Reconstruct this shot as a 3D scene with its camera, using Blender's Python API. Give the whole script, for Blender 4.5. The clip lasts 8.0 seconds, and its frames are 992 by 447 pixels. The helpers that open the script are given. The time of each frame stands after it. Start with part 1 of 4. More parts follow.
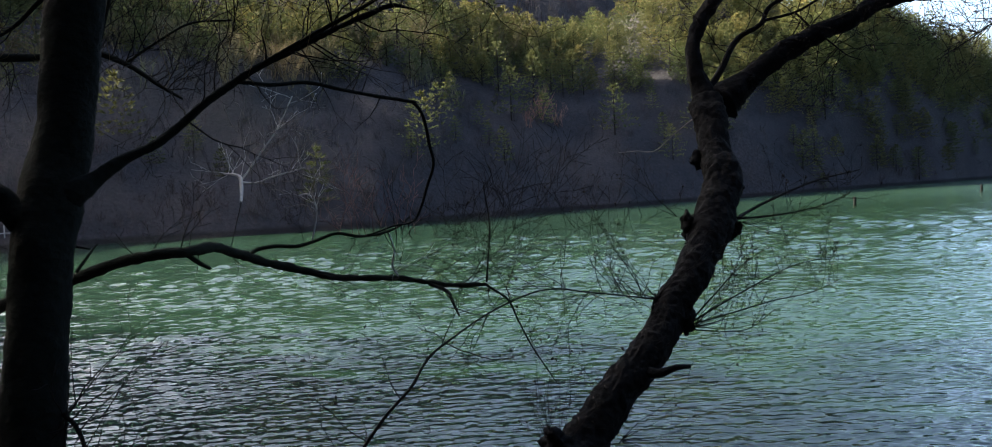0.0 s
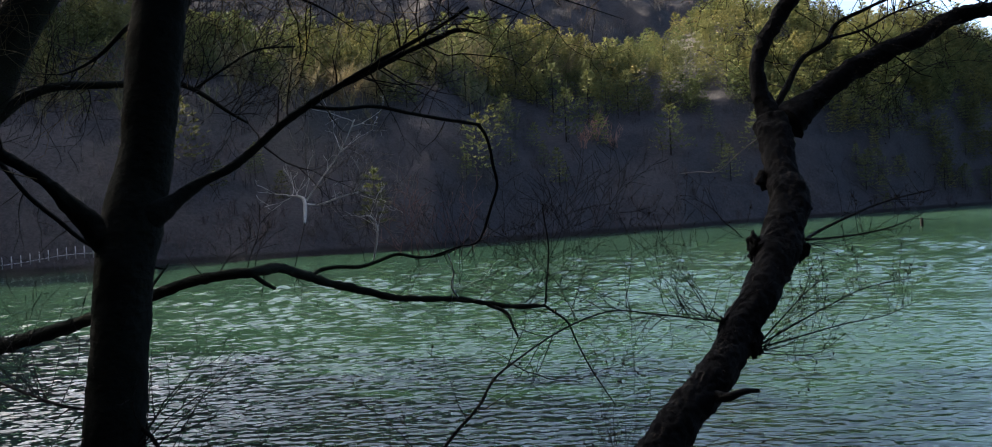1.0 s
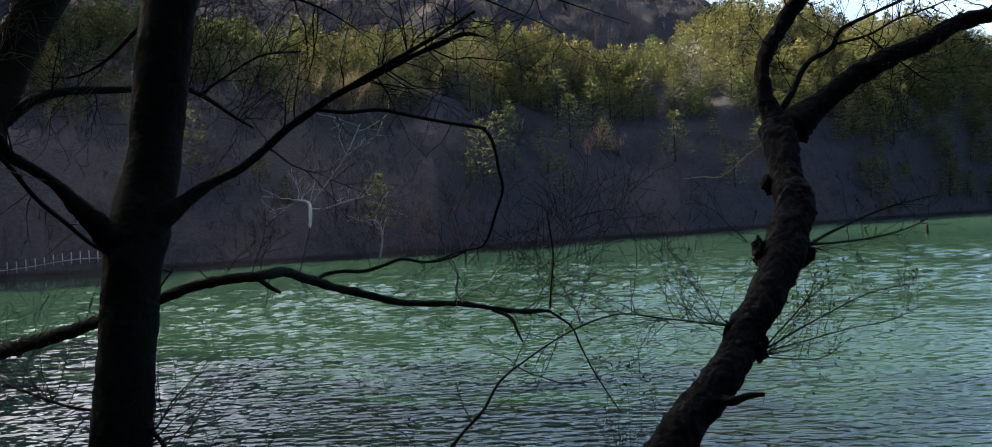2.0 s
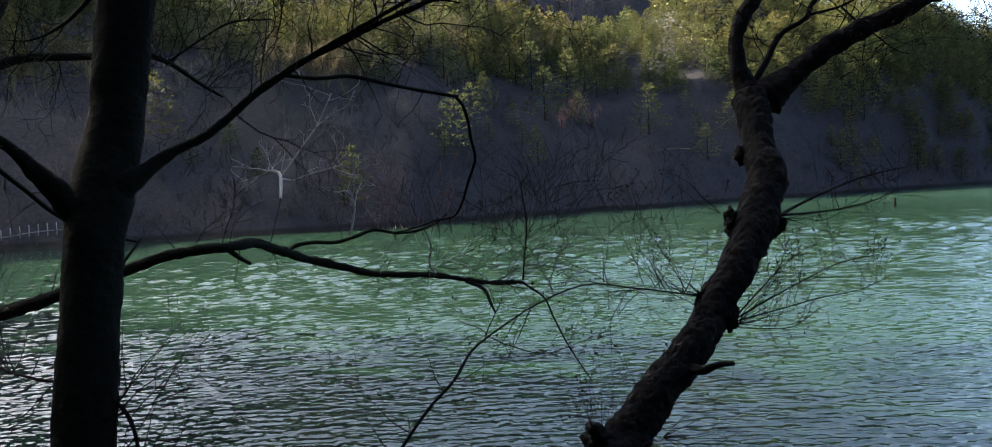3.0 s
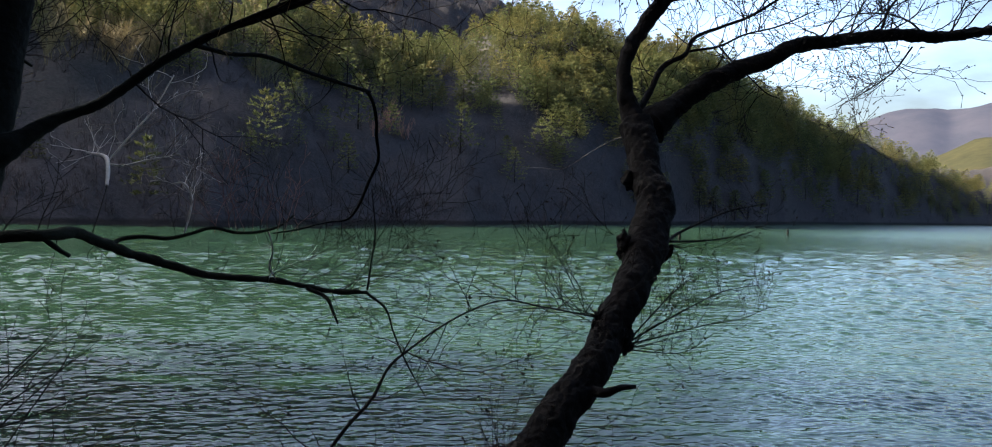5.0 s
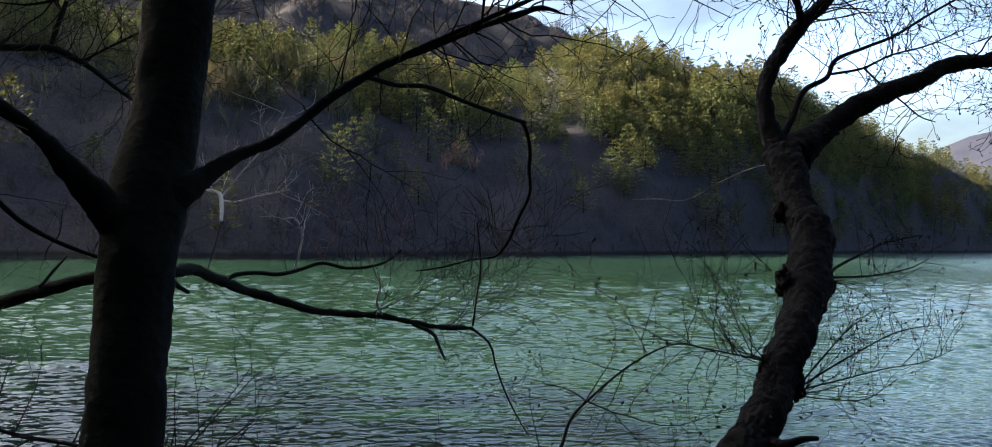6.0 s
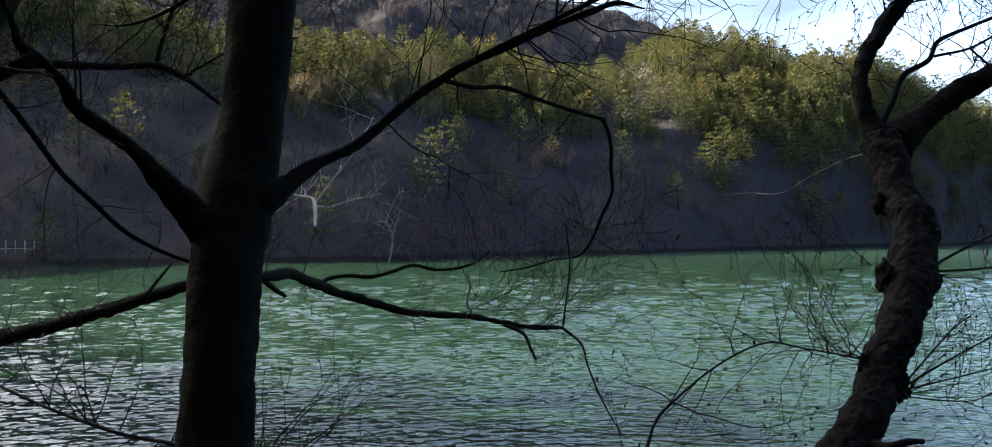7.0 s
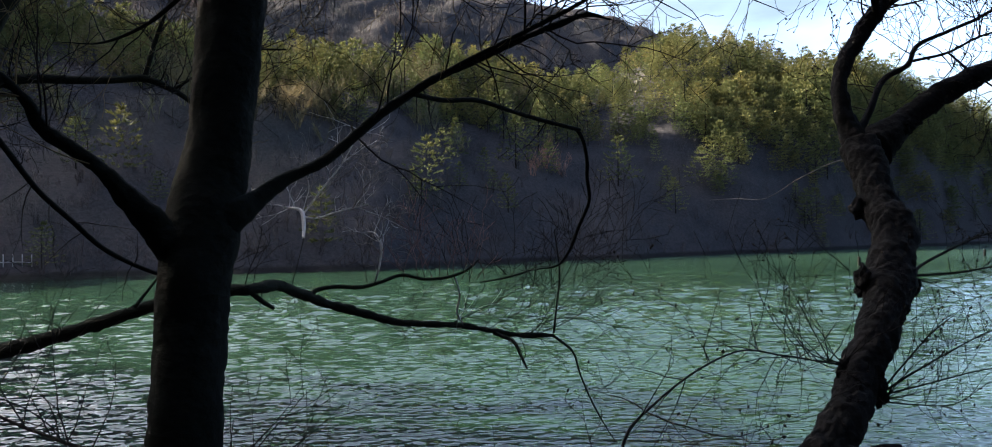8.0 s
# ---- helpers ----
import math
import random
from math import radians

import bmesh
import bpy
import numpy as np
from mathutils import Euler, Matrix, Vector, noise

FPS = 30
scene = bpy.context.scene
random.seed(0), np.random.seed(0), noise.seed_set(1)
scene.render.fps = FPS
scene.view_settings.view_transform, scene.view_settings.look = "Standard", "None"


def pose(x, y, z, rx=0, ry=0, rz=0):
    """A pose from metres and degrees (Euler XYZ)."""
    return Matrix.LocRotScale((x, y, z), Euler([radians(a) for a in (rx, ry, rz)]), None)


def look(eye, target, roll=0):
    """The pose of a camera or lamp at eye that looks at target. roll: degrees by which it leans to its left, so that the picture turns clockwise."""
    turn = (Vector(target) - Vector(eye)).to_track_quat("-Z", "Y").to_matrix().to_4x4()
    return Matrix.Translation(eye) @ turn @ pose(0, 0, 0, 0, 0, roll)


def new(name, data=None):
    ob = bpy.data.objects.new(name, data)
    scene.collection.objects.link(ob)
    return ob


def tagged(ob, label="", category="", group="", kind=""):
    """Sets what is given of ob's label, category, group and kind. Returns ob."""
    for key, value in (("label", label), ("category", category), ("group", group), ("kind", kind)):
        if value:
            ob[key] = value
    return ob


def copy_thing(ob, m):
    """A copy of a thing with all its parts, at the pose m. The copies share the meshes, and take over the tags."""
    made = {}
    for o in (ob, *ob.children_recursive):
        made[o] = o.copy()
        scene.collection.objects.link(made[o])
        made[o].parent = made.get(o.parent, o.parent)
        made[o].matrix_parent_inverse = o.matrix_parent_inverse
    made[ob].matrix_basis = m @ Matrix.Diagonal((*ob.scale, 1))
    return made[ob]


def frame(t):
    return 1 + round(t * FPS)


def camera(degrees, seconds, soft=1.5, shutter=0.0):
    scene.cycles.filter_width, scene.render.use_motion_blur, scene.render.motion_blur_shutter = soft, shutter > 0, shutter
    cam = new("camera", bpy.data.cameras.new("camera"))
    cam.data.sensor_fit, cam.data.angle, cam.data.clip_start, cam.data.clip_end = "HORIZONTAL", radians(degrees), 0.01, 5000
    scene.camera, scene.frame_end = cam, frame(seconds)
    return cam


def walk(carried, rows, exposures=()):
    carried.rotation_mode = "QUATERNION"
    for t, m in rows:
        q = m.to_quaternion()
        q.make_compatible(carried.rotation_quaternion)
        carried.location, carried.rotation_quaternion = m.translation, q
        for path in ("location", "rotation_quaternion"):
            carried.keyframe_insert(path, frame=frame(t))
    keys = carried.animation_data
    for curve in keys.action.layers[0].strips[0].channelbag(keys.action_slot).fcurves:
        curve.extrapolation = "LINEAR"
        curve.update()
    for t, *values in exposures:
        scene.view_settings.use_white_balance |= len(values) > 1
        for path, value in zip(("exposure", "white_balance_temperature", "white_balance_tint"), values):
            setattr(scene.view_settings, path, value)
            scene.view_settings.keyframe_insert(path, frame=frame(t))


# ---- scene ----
cam = camera(61.7, 8.0, soft=1.0)
PATH = [
    (0, (0.116, -0.241, 4.289), (-0.026, 1.752, 4.204), -2.9),
    (0.5, (0.1, -0.23, 4.299), (-0.091, 1.76, 4.245), -2.8),
    (1, (0.076, -0.259, 4.291), (-0.194, 1.722, 4.264), -3.0),
    (1.2, (0.07, -0.261, 4.29), (-0.207, 1.719, 4.268), -3.0),
    (2.3, (0.07, -0.271, 4.278), (-0.207, 1.709, 4.268), -2.8),
    (2.5, (0.072, -0.265, 4.278), (-0.187, 1.718, 4.268), -2.8),
    (3, (0.074, -0.238, 4.266), (-0.146, 1.748, 4.185), -2.7),
    (3.5, (0.047, -0.213, 4.212), (-0.024, 1.776, 4.016), -1.0),
    (4, (-0.179, -0.15, 4.202), (0.031, 1.828, 3.993), -0.3),
    (4.2, (-0.258, -0.127, 4.201), (-0.002, 1.843, 3.967), -0.1),
    (5.3, (-0.458, 0.006, 4.263), (-0.223, 1.992, 4.286), 2.1),
    (5.5, (-0.555, 0.066, 4.259), (-0.335, 2.053, 4.303), 1.8),
    (6, (-0.728, 0.178, 4.261), (-0.642, 2.176, 4.277), 1.3),
    (6.5, (-0.747, 0.191, 4.27), (-0.852, 2.188, 4.28), 1.7),
    (7, (-0.684, 0.189, 4.264), (-0.821, 2.185, 4.276), 0.0),
    (7.5, (-0.628, 0.203, 4.259), (-0.776, 2.197, 4.267), -0.5),
    (8, (-0.598, 0.185, 4.281), (-0.731, 2.181, 4.309), -0.8),
]
EXPOSURES = [(0.0, 2.38), (1.0, 2.25), (2.5, 2.3), (3.0, 2.48), (3.5, 2.62), (4.2, 2.4), (5.3, 2.2), (5.5, 2.2), (6.5, 2.3), (7.0, 2.35), (8.0, 2.35)]
walk(cam, [(t, look(eye, target, roll)) for t, eye, target, roll in PATH], EXPOSURES)

# ---- daylight: the sun stands low on the left; broken cloud ----
SUN_AZ, SUN_EL = -78.0, 29.0


def make_world():
    w = bpy.data.worlds.new("world")
    scene.world = w
    w.use_nodes = True
    t = w.node_tree
    bg = t.nodes["Background"]
    sky = t.nodes.new("ShaderNodeTexSky")
    sky.sky_type, sky.sun_disc = "NISHITA", False
    sky.sun_elevation, sky.sun_rotation = radians(SUN_EL), radians(SUN_AZ)
    sky.air_density, sky.dust_density, sky.ozone_density = 1.0, 6.5, 2.4
    co = t.nodes.new("ShaderNodeTexCoord")
    mp = t.nodes.new("ShaderNodeMapping")
    mp.inputs["Scale"].default_value = (2.2, 2.2, 6.0)
    ns = t.nodes.new("ShaderNodeTexNoise")
    ns.inputs["Scale"].default_value, ns.inputs["Detail"].default_value = 1.6, 7.0
    ramp = t.nodes.new("ShaderNodeValToRGB")
    ramp.color_ramp.elements[0].position, ramp.color_ramp.elements[1].position = 0.39, 0.64
    mix = t.nodes.new("ShaderNodeMixRGB")
    cloud = t.nodes.new("ShaderNodeMixRGB")
    cloud.blend_type = "ADD"
    cloud.inputs["Fac"].default_value = 1.0
    cloud.inputs["Color2"].default_value = (CLOUD, CLOUD * 0.99, CLOUD * 0.97, 1)
    bright = t.nodes.new("ShaderNodeMixRGB")
    bright.blend_type = "MULTIPLY"
    bright.inputs["Fac"].default_value = 1.0
    glow = t.nodes.new("ShaderNodeMixRGB")
    glow.blend_type = "ADD"
    glow.inputs["Fac"].default_value = 1.0
    glow.inputs["Color1"].default_value = (1.25, 1.25, 1.28, 1)
    veil = t.nodes.new("ShaderNodeMixRGB")
    veil.blend_type = "MULTIPLY"
    veil.inputs["Fac"].default_value = 1.0
    veil.inputs["Color2"].default_value = (CLOUD_K, CLOUD_K, CLOUD_K, 1)
    t.links.new(sky.outputs[0], veil.inputs["Color1"])
    t.links.new(veil.outputs[0], glow.inputs["Color2"])
    t.links.new(glow.outputs[0], bright.inputs["Color2"])
    t.links.new(sky.outputs[0], bright.inputs["Color1"])
    t.links.new(bright.outputs[0], cloud.inputs["Color1"])
    t.links.new(cloud.outputs[0], mix.inputs["Color2"])
    t.links.new(co.outputs["Generated"], mp.inputs["Vector"])
    t.links.new(mp.outputs[0], ns.inputs["Vector"])
    t.links.new(ns.outputs["Fac"], ramp.inputs[0])
    up = t.nodes.new("ShaderNodeSeparateXYZ")
    t.links.new(co.outputs["Generated"], up.inputs[0])
    low = t.nodes.new("ShaderNodeMapRange")
    for k, q in enumerate((0.15, 0.42, 1.0, 0.06)):
        low.inputs[k + 1].default_value = q
    t.links.new(up.outputs["Z"], low.inputs[0])
    thin = t.nodes.new("ShaderNodeMath")
    thin.operation = "MULTIPLY"
    t.links.new(ramp.outputs[0], thin.inputs[0])
    t.links.new(low.outputs[0], thin.inputs[1])
    t.links.new(thin.outputs[0], mix.inputs["Fac"])
    t.links.new(sky.outputs[0], mix.inputs["Color1"])
    t.links.new(mix.outputs[0], bg.inputs[0])
    bg.inputs[1].default_value = SKY


SKY, CLOUD, CLOUD_K = 0.086, 0.3, 0.5
make_world()
sun_data = bpy.data.lights.new("sun", "SUN")
sun_data.energy, sun_data.angle, sun_data.color = 5.0, radians(0.5), (1.0, 0.88, 0.68)
sun = new("sun", sun_data)
_a, _e = radians(SUN_AZ), radians(SUN_EL)
TO_SUN = Vector((math.sin(_a) * math.cos(_e), math.cos(_a) * math.cos(_e), math.sin(_e)))
sun.matrix_world = look(TO_SUN * 50, (0, 0, 0))


# ---- materials ----
def shader(name, rough=0.9, spec=0.3):
    m = bpy.data.materials.new(name)
    m.use_nodes = True
    b = m.node_tree.nodes["Principled BSDF"]
    b.inputs["Roughness"].default_value = rough
    b.inputs["Specular IOR Level"].default_value = spec
    return m, m.node_tree, b


def coords(t, scale, kind="Object"):
    co, mp = t.nodes.new("ShaderNodeTexCoord"), t.nodes.new("ShaderNodeMapping")
    mp.inputs["Scale"].default_value = scale
    t.links.new(co.outputs[kind], mp.inputs["Vector"])
    return mp.outputs[0]


def noisy(t, vec, scale, detail=4.0, rough=0.6):
    n = t.nodes.new("ShaderNodeTexNoise")
    n.inputs["Scale"].default_value, n.inputs["Detail"].default_value, n.inputs["Roughness"].default_value = scale, detail, rough
    t.links.new(vec, n.inputs["Vector"])
    return n.outputs["Fac"]


def ramped(t, fac, stops):
    r = t.nodes.new("ShaderNodeValToRGB")
    while len(r.color_ramp.elements) < len(stops):
        r.color_ramp.elements.new(0.5)
    for e, (p, c) in zip(r.color_ramp.elements, stops):
        e.position, e.color = p, (*c, 1)
    t.links.new(fac, r.inputs[0])
    return r.outputs[0]


def mixed(t, a, b, fac, how="MIX"):
    x = t.nodes.new("ShaderNodeMixRGB")
    x.blend_type = how
    for sock, v in ((x.inputs["Fac"], fac), (x.inputs["Color1"], a), (x.inputs["Color2"], b)):
        if isinstance(v, bpy.types.NodeSocket):
            t.links.new(v, sock)
        elif isinstance(v, tuple):
            sock.default_value = (*v, 1)
        else:
            sock.default_value = v
    return x.outputs[0]


def bumped(t, b, fac, strength, dist):
    n = t.nodes.new("ShaderNodeBump")
    n.inputs["Strength"].default_value, n.inputs["Distance"].default_value = strength, dist
    t.links.new(fac, n.inputs["Height"])
    t.links.new(n.outputs[0], b.inputs["Normal"])


def bark_material(name, dark, mid, pale, band=3.0, relief=0.9):
    m, t, b = shader(name, 0.95, 0.12)
    v = coords(t, (7, 7, 7 * band))
    fine = noisy(t, v, 6.0, 6.0, 0.7)
    big = noisy(t, coords(t, (1, 1, 1)), 4.0, 4.0)
    col = mixed(t, ramped(t, fine, [(0.3, dark), (0.62, mid), (0.8, pale)]), ramped(t, big, [(0.35, dark), (0.65, mid)]), 0.45)
    t.links.new(col, b.inputs["Base Color"])
    vor = t.nodes.new("ShaderNodeTexVoronoi")
    vor.inputs["Scale"].default_value = 5.0
    t.links.new(v, vor.inputs["Vector"])
    bumped(t, b, mixed(t, fine, vor.outputs["Distance"], 0.4), relief, 0.012)
    return m


def leaf_material(name, lo, mid, hi, kind):
    m, t, b = shader(name, 0.75, 0.2)
    if kind == "object":
        rnd = t.nodes.new("ShaderNodeObjectInfo").outputs["Random"]
    else:
        rnd = t.nodes.new("ShaderNodeNewGeometry").outputs["Random Per Island"]
    n = noisy(t, coords(t, (1, 1, 0.5)), 0.24, 2.0, 0.5)
    col = mixed(t, ramped(t, n, [(0.30, lo), (0.5, mid), (0.72, hi)]), ramped(t, rnd, [(0.0, lo), (0.55, mid), (1.0, hi)]), 0.35)
    far = ramped(t, noisy(t, coords(t, (1, 1, 1)), 0.035, 3.0, 0.6), [(0.38, (0.88, 1.0, 1.0)), (0.62, (1.12, 0.98, 0.88))])
    col = mixed(t, col, far, 1.0, "MULTIPLY")
    t.links.new(col, b.inputs["Base Color"])
    tr = t.nodes.new("ShaderNodeBsdfTranslucent")
    t.links.new(col, tr.inputs["Color"])
    mx = t.nodes.new("ShaderNodeMixShader")
    mx.inputs[0].default_value = 0.24
    t.links.new(b.outputs[0], mx.inputs[1])
    t.links.new(tr.outputs[0], mx.inputs[2])
    t.links.new(mx.outputs[0], t.nodes["Material Output"].inputs["Surface"])
    return m


def ground_material():
    m, t, b = shader("ground_litter_shade", 0.95, 0.1)
    v = coords(t, (1, 1, 1))
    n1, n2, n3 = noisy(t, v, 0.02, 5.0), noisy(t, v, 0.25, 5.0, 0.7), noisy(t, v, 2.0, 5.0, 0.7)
    # violet-grey of the slope's shade and haze is put into the litter colours
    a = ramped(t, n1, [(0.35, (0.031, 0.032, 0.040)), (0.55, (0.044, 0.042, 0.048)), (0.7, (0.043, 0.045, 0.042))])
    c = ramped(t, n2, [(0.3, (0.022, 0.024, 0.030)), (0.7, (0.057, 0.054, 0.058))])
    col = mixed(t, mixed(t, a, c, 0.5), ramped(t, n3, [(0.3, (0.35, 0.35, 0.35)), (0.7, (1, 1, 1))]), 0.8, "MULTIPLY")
    # darker soil along the water's edge
    sep = t.nodes.new("ShaderNodeSeparateXYZ")
    t.links.new(v, sep.inputs[0])
    shore_dark = t.nodes.new("ShaderNodeMapRange")
    for k, q in enumerate((0.5, 0.9, 0.3, 1.0)):
        shore_dark.inputs[k + 1].default_value = q
    t.links.new(sep.outputs["Z"], shore_dark.inputs[0])
    t.links.new(mixed(t, col, shore_dark.outputs[0], 1.0, "MULTIPLY"), b.inputs["Base Color"])
    bumped(t, b, n3, 0.8, 0.3)
    return m


def water_material():
    m, t, b = shader("lake_water", 0.02, 0.5)
    v = coords(t, (1, 1, 1))
    n = noisy(t, v, 0.03, 3.0)
    t.links.new(ramped(t, n, [(0.35, WATER_A), (0.65, WATER_B)]), b.inputs["Base Color"])
    b.inputs["IOR"].default_value = 1.33
    # the open lake is ruffled, the water in the lee of the bank smooth
    sep = t.nodes.new("ShaderNodeSeparateXYZ")
    t.links.new(v, sep.inputs[0])
    ruff = t.nodes.new("ShaderNodeMapRange")
    for k, q in enumerate((70.0, 150.0, 0.03, 0.26)):
        ruff.inputs[k + 1].default_value = q
    t.links.new(sep.outputs["Y"], ruff.inputs[0])
    t.links.new(ruff.outputs[0], b.inputs["Roughness"])
    w1 = noisy(t, coords(t, (0.6, 1.5, 1)), 3.2, 1.0, 0.5)
    w2 = noisy(t, coords(t, (0.45, 1.2, 1)), 1.5, 3.0, 0.6)
    n1, n2 = t.nodes.new("ShaderNodeBump"), t.nodes.new("ShaderNodeBump")
    for n, w, dist in ((n1, w1, 0.018), (n2, w2, 0.045)):
        n.inputs["Strength"].default_value, n.inputs["Distance"].default_value = WAVE_BUMP, dist
        t.links.new(w, n.inputs["Height"])
    t.links.new(n1.outputs[0], n2.inputs["Normal"])
    t.links.new(n2.outputs[0], b.inputs["Normal"])
    return m


WATER_A, WATER_B, WAVE_BUMP = (0.011, 0.030, 0.018), (0.015, 0.039, 0.023), 1.0
# both alder barks near black, with the trunks' silhouette shade put into them
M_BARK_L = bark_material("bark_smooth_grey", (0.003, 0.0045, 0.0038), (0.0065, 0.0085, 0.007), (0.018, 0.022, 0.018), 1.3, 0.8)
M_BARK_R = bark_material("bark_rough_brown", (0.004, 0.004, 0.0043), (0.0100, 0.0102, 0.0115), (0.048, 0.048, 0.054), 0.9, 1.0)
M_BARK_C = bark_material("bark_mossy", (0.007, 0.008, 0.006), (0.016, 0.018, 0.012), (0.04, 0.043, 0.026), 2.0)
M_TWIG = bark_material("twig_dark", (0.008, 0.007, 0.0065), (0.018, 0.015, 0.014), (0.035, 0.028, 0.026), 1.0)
# bleached twigs, coloured brighter still because no sun reaches them here
M_PALE = bark_material("twig_bleached", (0.40, 0.39, 0.38), (0.62, 0.60, 0.58), (0.8, 0.78, 0.75), 1.0)
M_DULL = bark_material("twig_dull", (0.10, 0.09, 0.08), (0.19, 0.17, 0.155), (0.32, 0.29, 0.26), 1.0)
# paler ochre stands in for sun that doesn't reach these twigs
M_OCHRE_LIT = bark_material("twig_ochre_sunlit", (0.05, 0.04, 0.022), (0.12, 0.095, 0.05), (0.2, 0.16, 0.09), 1.0)
M_REDTWIG = bark_material("twig_reddish", (0.10, 0.055, 0.050), (0.20, 0.11, 0.10), (0.30, 0.18, 0.16), 1.0)
M_CONE = bark_material("alder_cone", (0.02, 0.017, 0.015), (0.045, 0.036, 0.03), (0.07, 0.055, 0.05), 1.0)
M_GROUND = ground_material()
M_WATER = water_material()
M_PINE = leaf_material("pine_needles", (0.026, 0.040, 0.018), (0.095, 0.105, 0.042), (0.18, 0.175, 0.068), "object")
M_PINE_WOOD = leaf_material("pine_needles_far", (0.024, 0.038, 0.017), (0.095, 0.105, 0.040), (0.18, 0.175, 0.068), "island")
# the scrub's colour also holds the slope's dark violet shade
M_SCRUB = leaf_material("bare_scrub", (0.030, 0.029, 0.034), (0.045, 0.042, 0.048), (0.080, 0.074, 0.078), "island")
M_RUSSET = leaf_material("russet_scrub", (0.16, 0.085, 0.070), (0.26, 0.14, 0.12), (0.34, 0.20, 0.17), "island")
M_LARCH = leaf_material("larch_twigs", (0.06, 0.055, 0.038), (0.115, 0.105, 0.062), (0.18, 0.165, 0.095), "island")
M_FENCE = bark_material("fence_grey", (0.26, 0.26, 0.28), (0.38, 0.38, 0.40), (0.5, 0.5, 0.52), 1.0)


# ---- building blocks ----
BASE = {}


def thing(name, base, label, category, group="", kind=""):
    ob = new(name)
    ob.empty_display_size = 0.2
    ob.location = base
    BASE[ob.name] = Vector(base)
    return tagged(ob, label, category, group, kind)


def mesh_of(name, verts, faces, material, smooth=True):
    d = bpy.data.meshes.new(name)
    d.from_pydata([tuple(v) for v in verts], [], faces)
    d.materials.append(material)
    if smooth:
        d.polygons.foreach_set("use_smooth", [True] * len(d.polygons))
    d.update()
    return d


def part(name, shape, material, parent, label="", kind=""):
    """A mesh of its own under a thing or a part; the shape is in world places."""
    top = parent
    while top.parent:
        top = top.parent
    o = BASE[top.name]
    verts, faces = shape
    ob = new(name, mesh_of(name, [(v[0] - o[0], v[1] - o[1], v[2] - o[2]) for v in verts], faces, material))
    ob.parent = parent
    return tagged(ob, label, kind=kind)


def joined(shapes):
    verts, faces = [], []
    for v, f in shapes:
        k = len(verts)
        verts.extend(v)
        faces.extend(tuple(i + k for i in q) for q in f)
    return verts, faces


def spline(pts, step):
    """A smooth row of (x, y, z, r) through the given ones, evenly paced whatever their spacing."""
    p = np.array(pts, float)
    gap = np.maximum(np.linalg.norm(np.diff(p[:, :3], axis=0), axis=1), 1e-5)[:, None]
    s = np.diff(p, axis=0) / gap
    m = np.concatenate([s[:1], (s[:-1] * gap[1:] + s[1:] * gap[:-1]) / (gap[1:] + gap[:-1]), s[-1:]])
    out = []
    for i in range(len(gap)):
        h, n = gap[i, 0], max(1, int(gap[i, 0] / step))
        for k in range(n):
            u = k / n
            out.append((1 + 2 * u) * (1 - u) ** 2 * p[i] + u * (1 - u) ** 2 * h * m[i] + u * u * (3 - 2 * u) * p[i + 1] + u * u * (u - 1) * h * m[i + 1])
    out.append(p[-1])
    out = np.array(out)
    out[:, 3] = np.maximum(out[:, 3], 0.0015)
    return out


def tube(row, sides=8, rough=0.0, grain=6.0, close=True, furrow=0.0):
    """A tapered, uneven tube along a row of (x, y, z, r)."""
    n = len(row)
    verts, faces = [], []
    side = None
    for i in range(n):
        q = Vector(row[i][:3])
        d = Vector(row[min(i + 1, n - 1)][:3]) - Vector(row[max(i - 1, 0)][:3])
        d = d.normalized() if d.length > 1e-9 else Vector((0, 0, 1))
        if side is None:
            side = d.orthogonal().normalized()
        side = (side - d * side.dot(d)).normalized()
        other = d.cross(side)
        for k in range(sides):
            a = 2 * math.pi * k / sides
            way = side * math.cos(a) + other * math.sin(a)
            r = row[i][3]
            if rough:
                s = q + way * r
                r *= 1 + rough * (noise.noise(s * grain) + 0.6 * noise.noise(s * grain * 3.1) + 0.35 * noise.noise(s * grain * 8.0))
            if furrow:
                s = q + way * r
                w = Vector((s.x * 26, s.y * 26, s.z * 15))
                plate = abs(noise.noise(w)) + 0.5 * abs(noise.noise(w * 2.3))
                r += furrow * (min(plate, 0.45) - 0.3 + 0.5 * noise.noise(w * 0.45))
            verts.append(q + way * r)
    for i in range(n - 1):
        for k in range(sides):
            j = (k + 1) % sides
            faces.append((i * sides + k, i * sides + j, (i + 1) * sides + j, (i + 1) * sides + k))
    if close:
        faces.append(tuple(range(sides - 1, -1, -1)))
        faces.append(tuple((n - 1) * sides + k for k in range(sides)))
    return verts, faces


def limb(parent, name, pts, material, sides=9, rough=0.10, grain=9.0, label="", step=None, furrow=0.0):
    row = spline(pts, step or max(0.012, pts[0][3] * 0.7))
    ob = part(name, tube(row, sides, rough, grain, True, furrow), material, parent, label)
    return ob, row


def lump(centre, size, seed, squash=(1, 1, 1), rough=0.35):
    """A knobbly burl."""
    bm = bmesh.new()
    bmesh.ops.create_icosphere(bm, subdivisions=3, radius=1.0)
    verts = []
    for v in bm.verts:
        c = v.co.copy()
        k = 1 + rough * (noise.noise(c * 1.6 + Vector((seed, 0, 0))) + 0.7 * noise.noise(c * 4.5 + Vector((0, seed, 0))))
        verts.append(Vector(centre) + Vector((c.x * squash[0], c.y * squash[1], c.z * squash[2])) * size * k)
    faces = [tuple(v.index for v in f.verts) for f in bm.faces]
    bm.free()
    return verts, faces


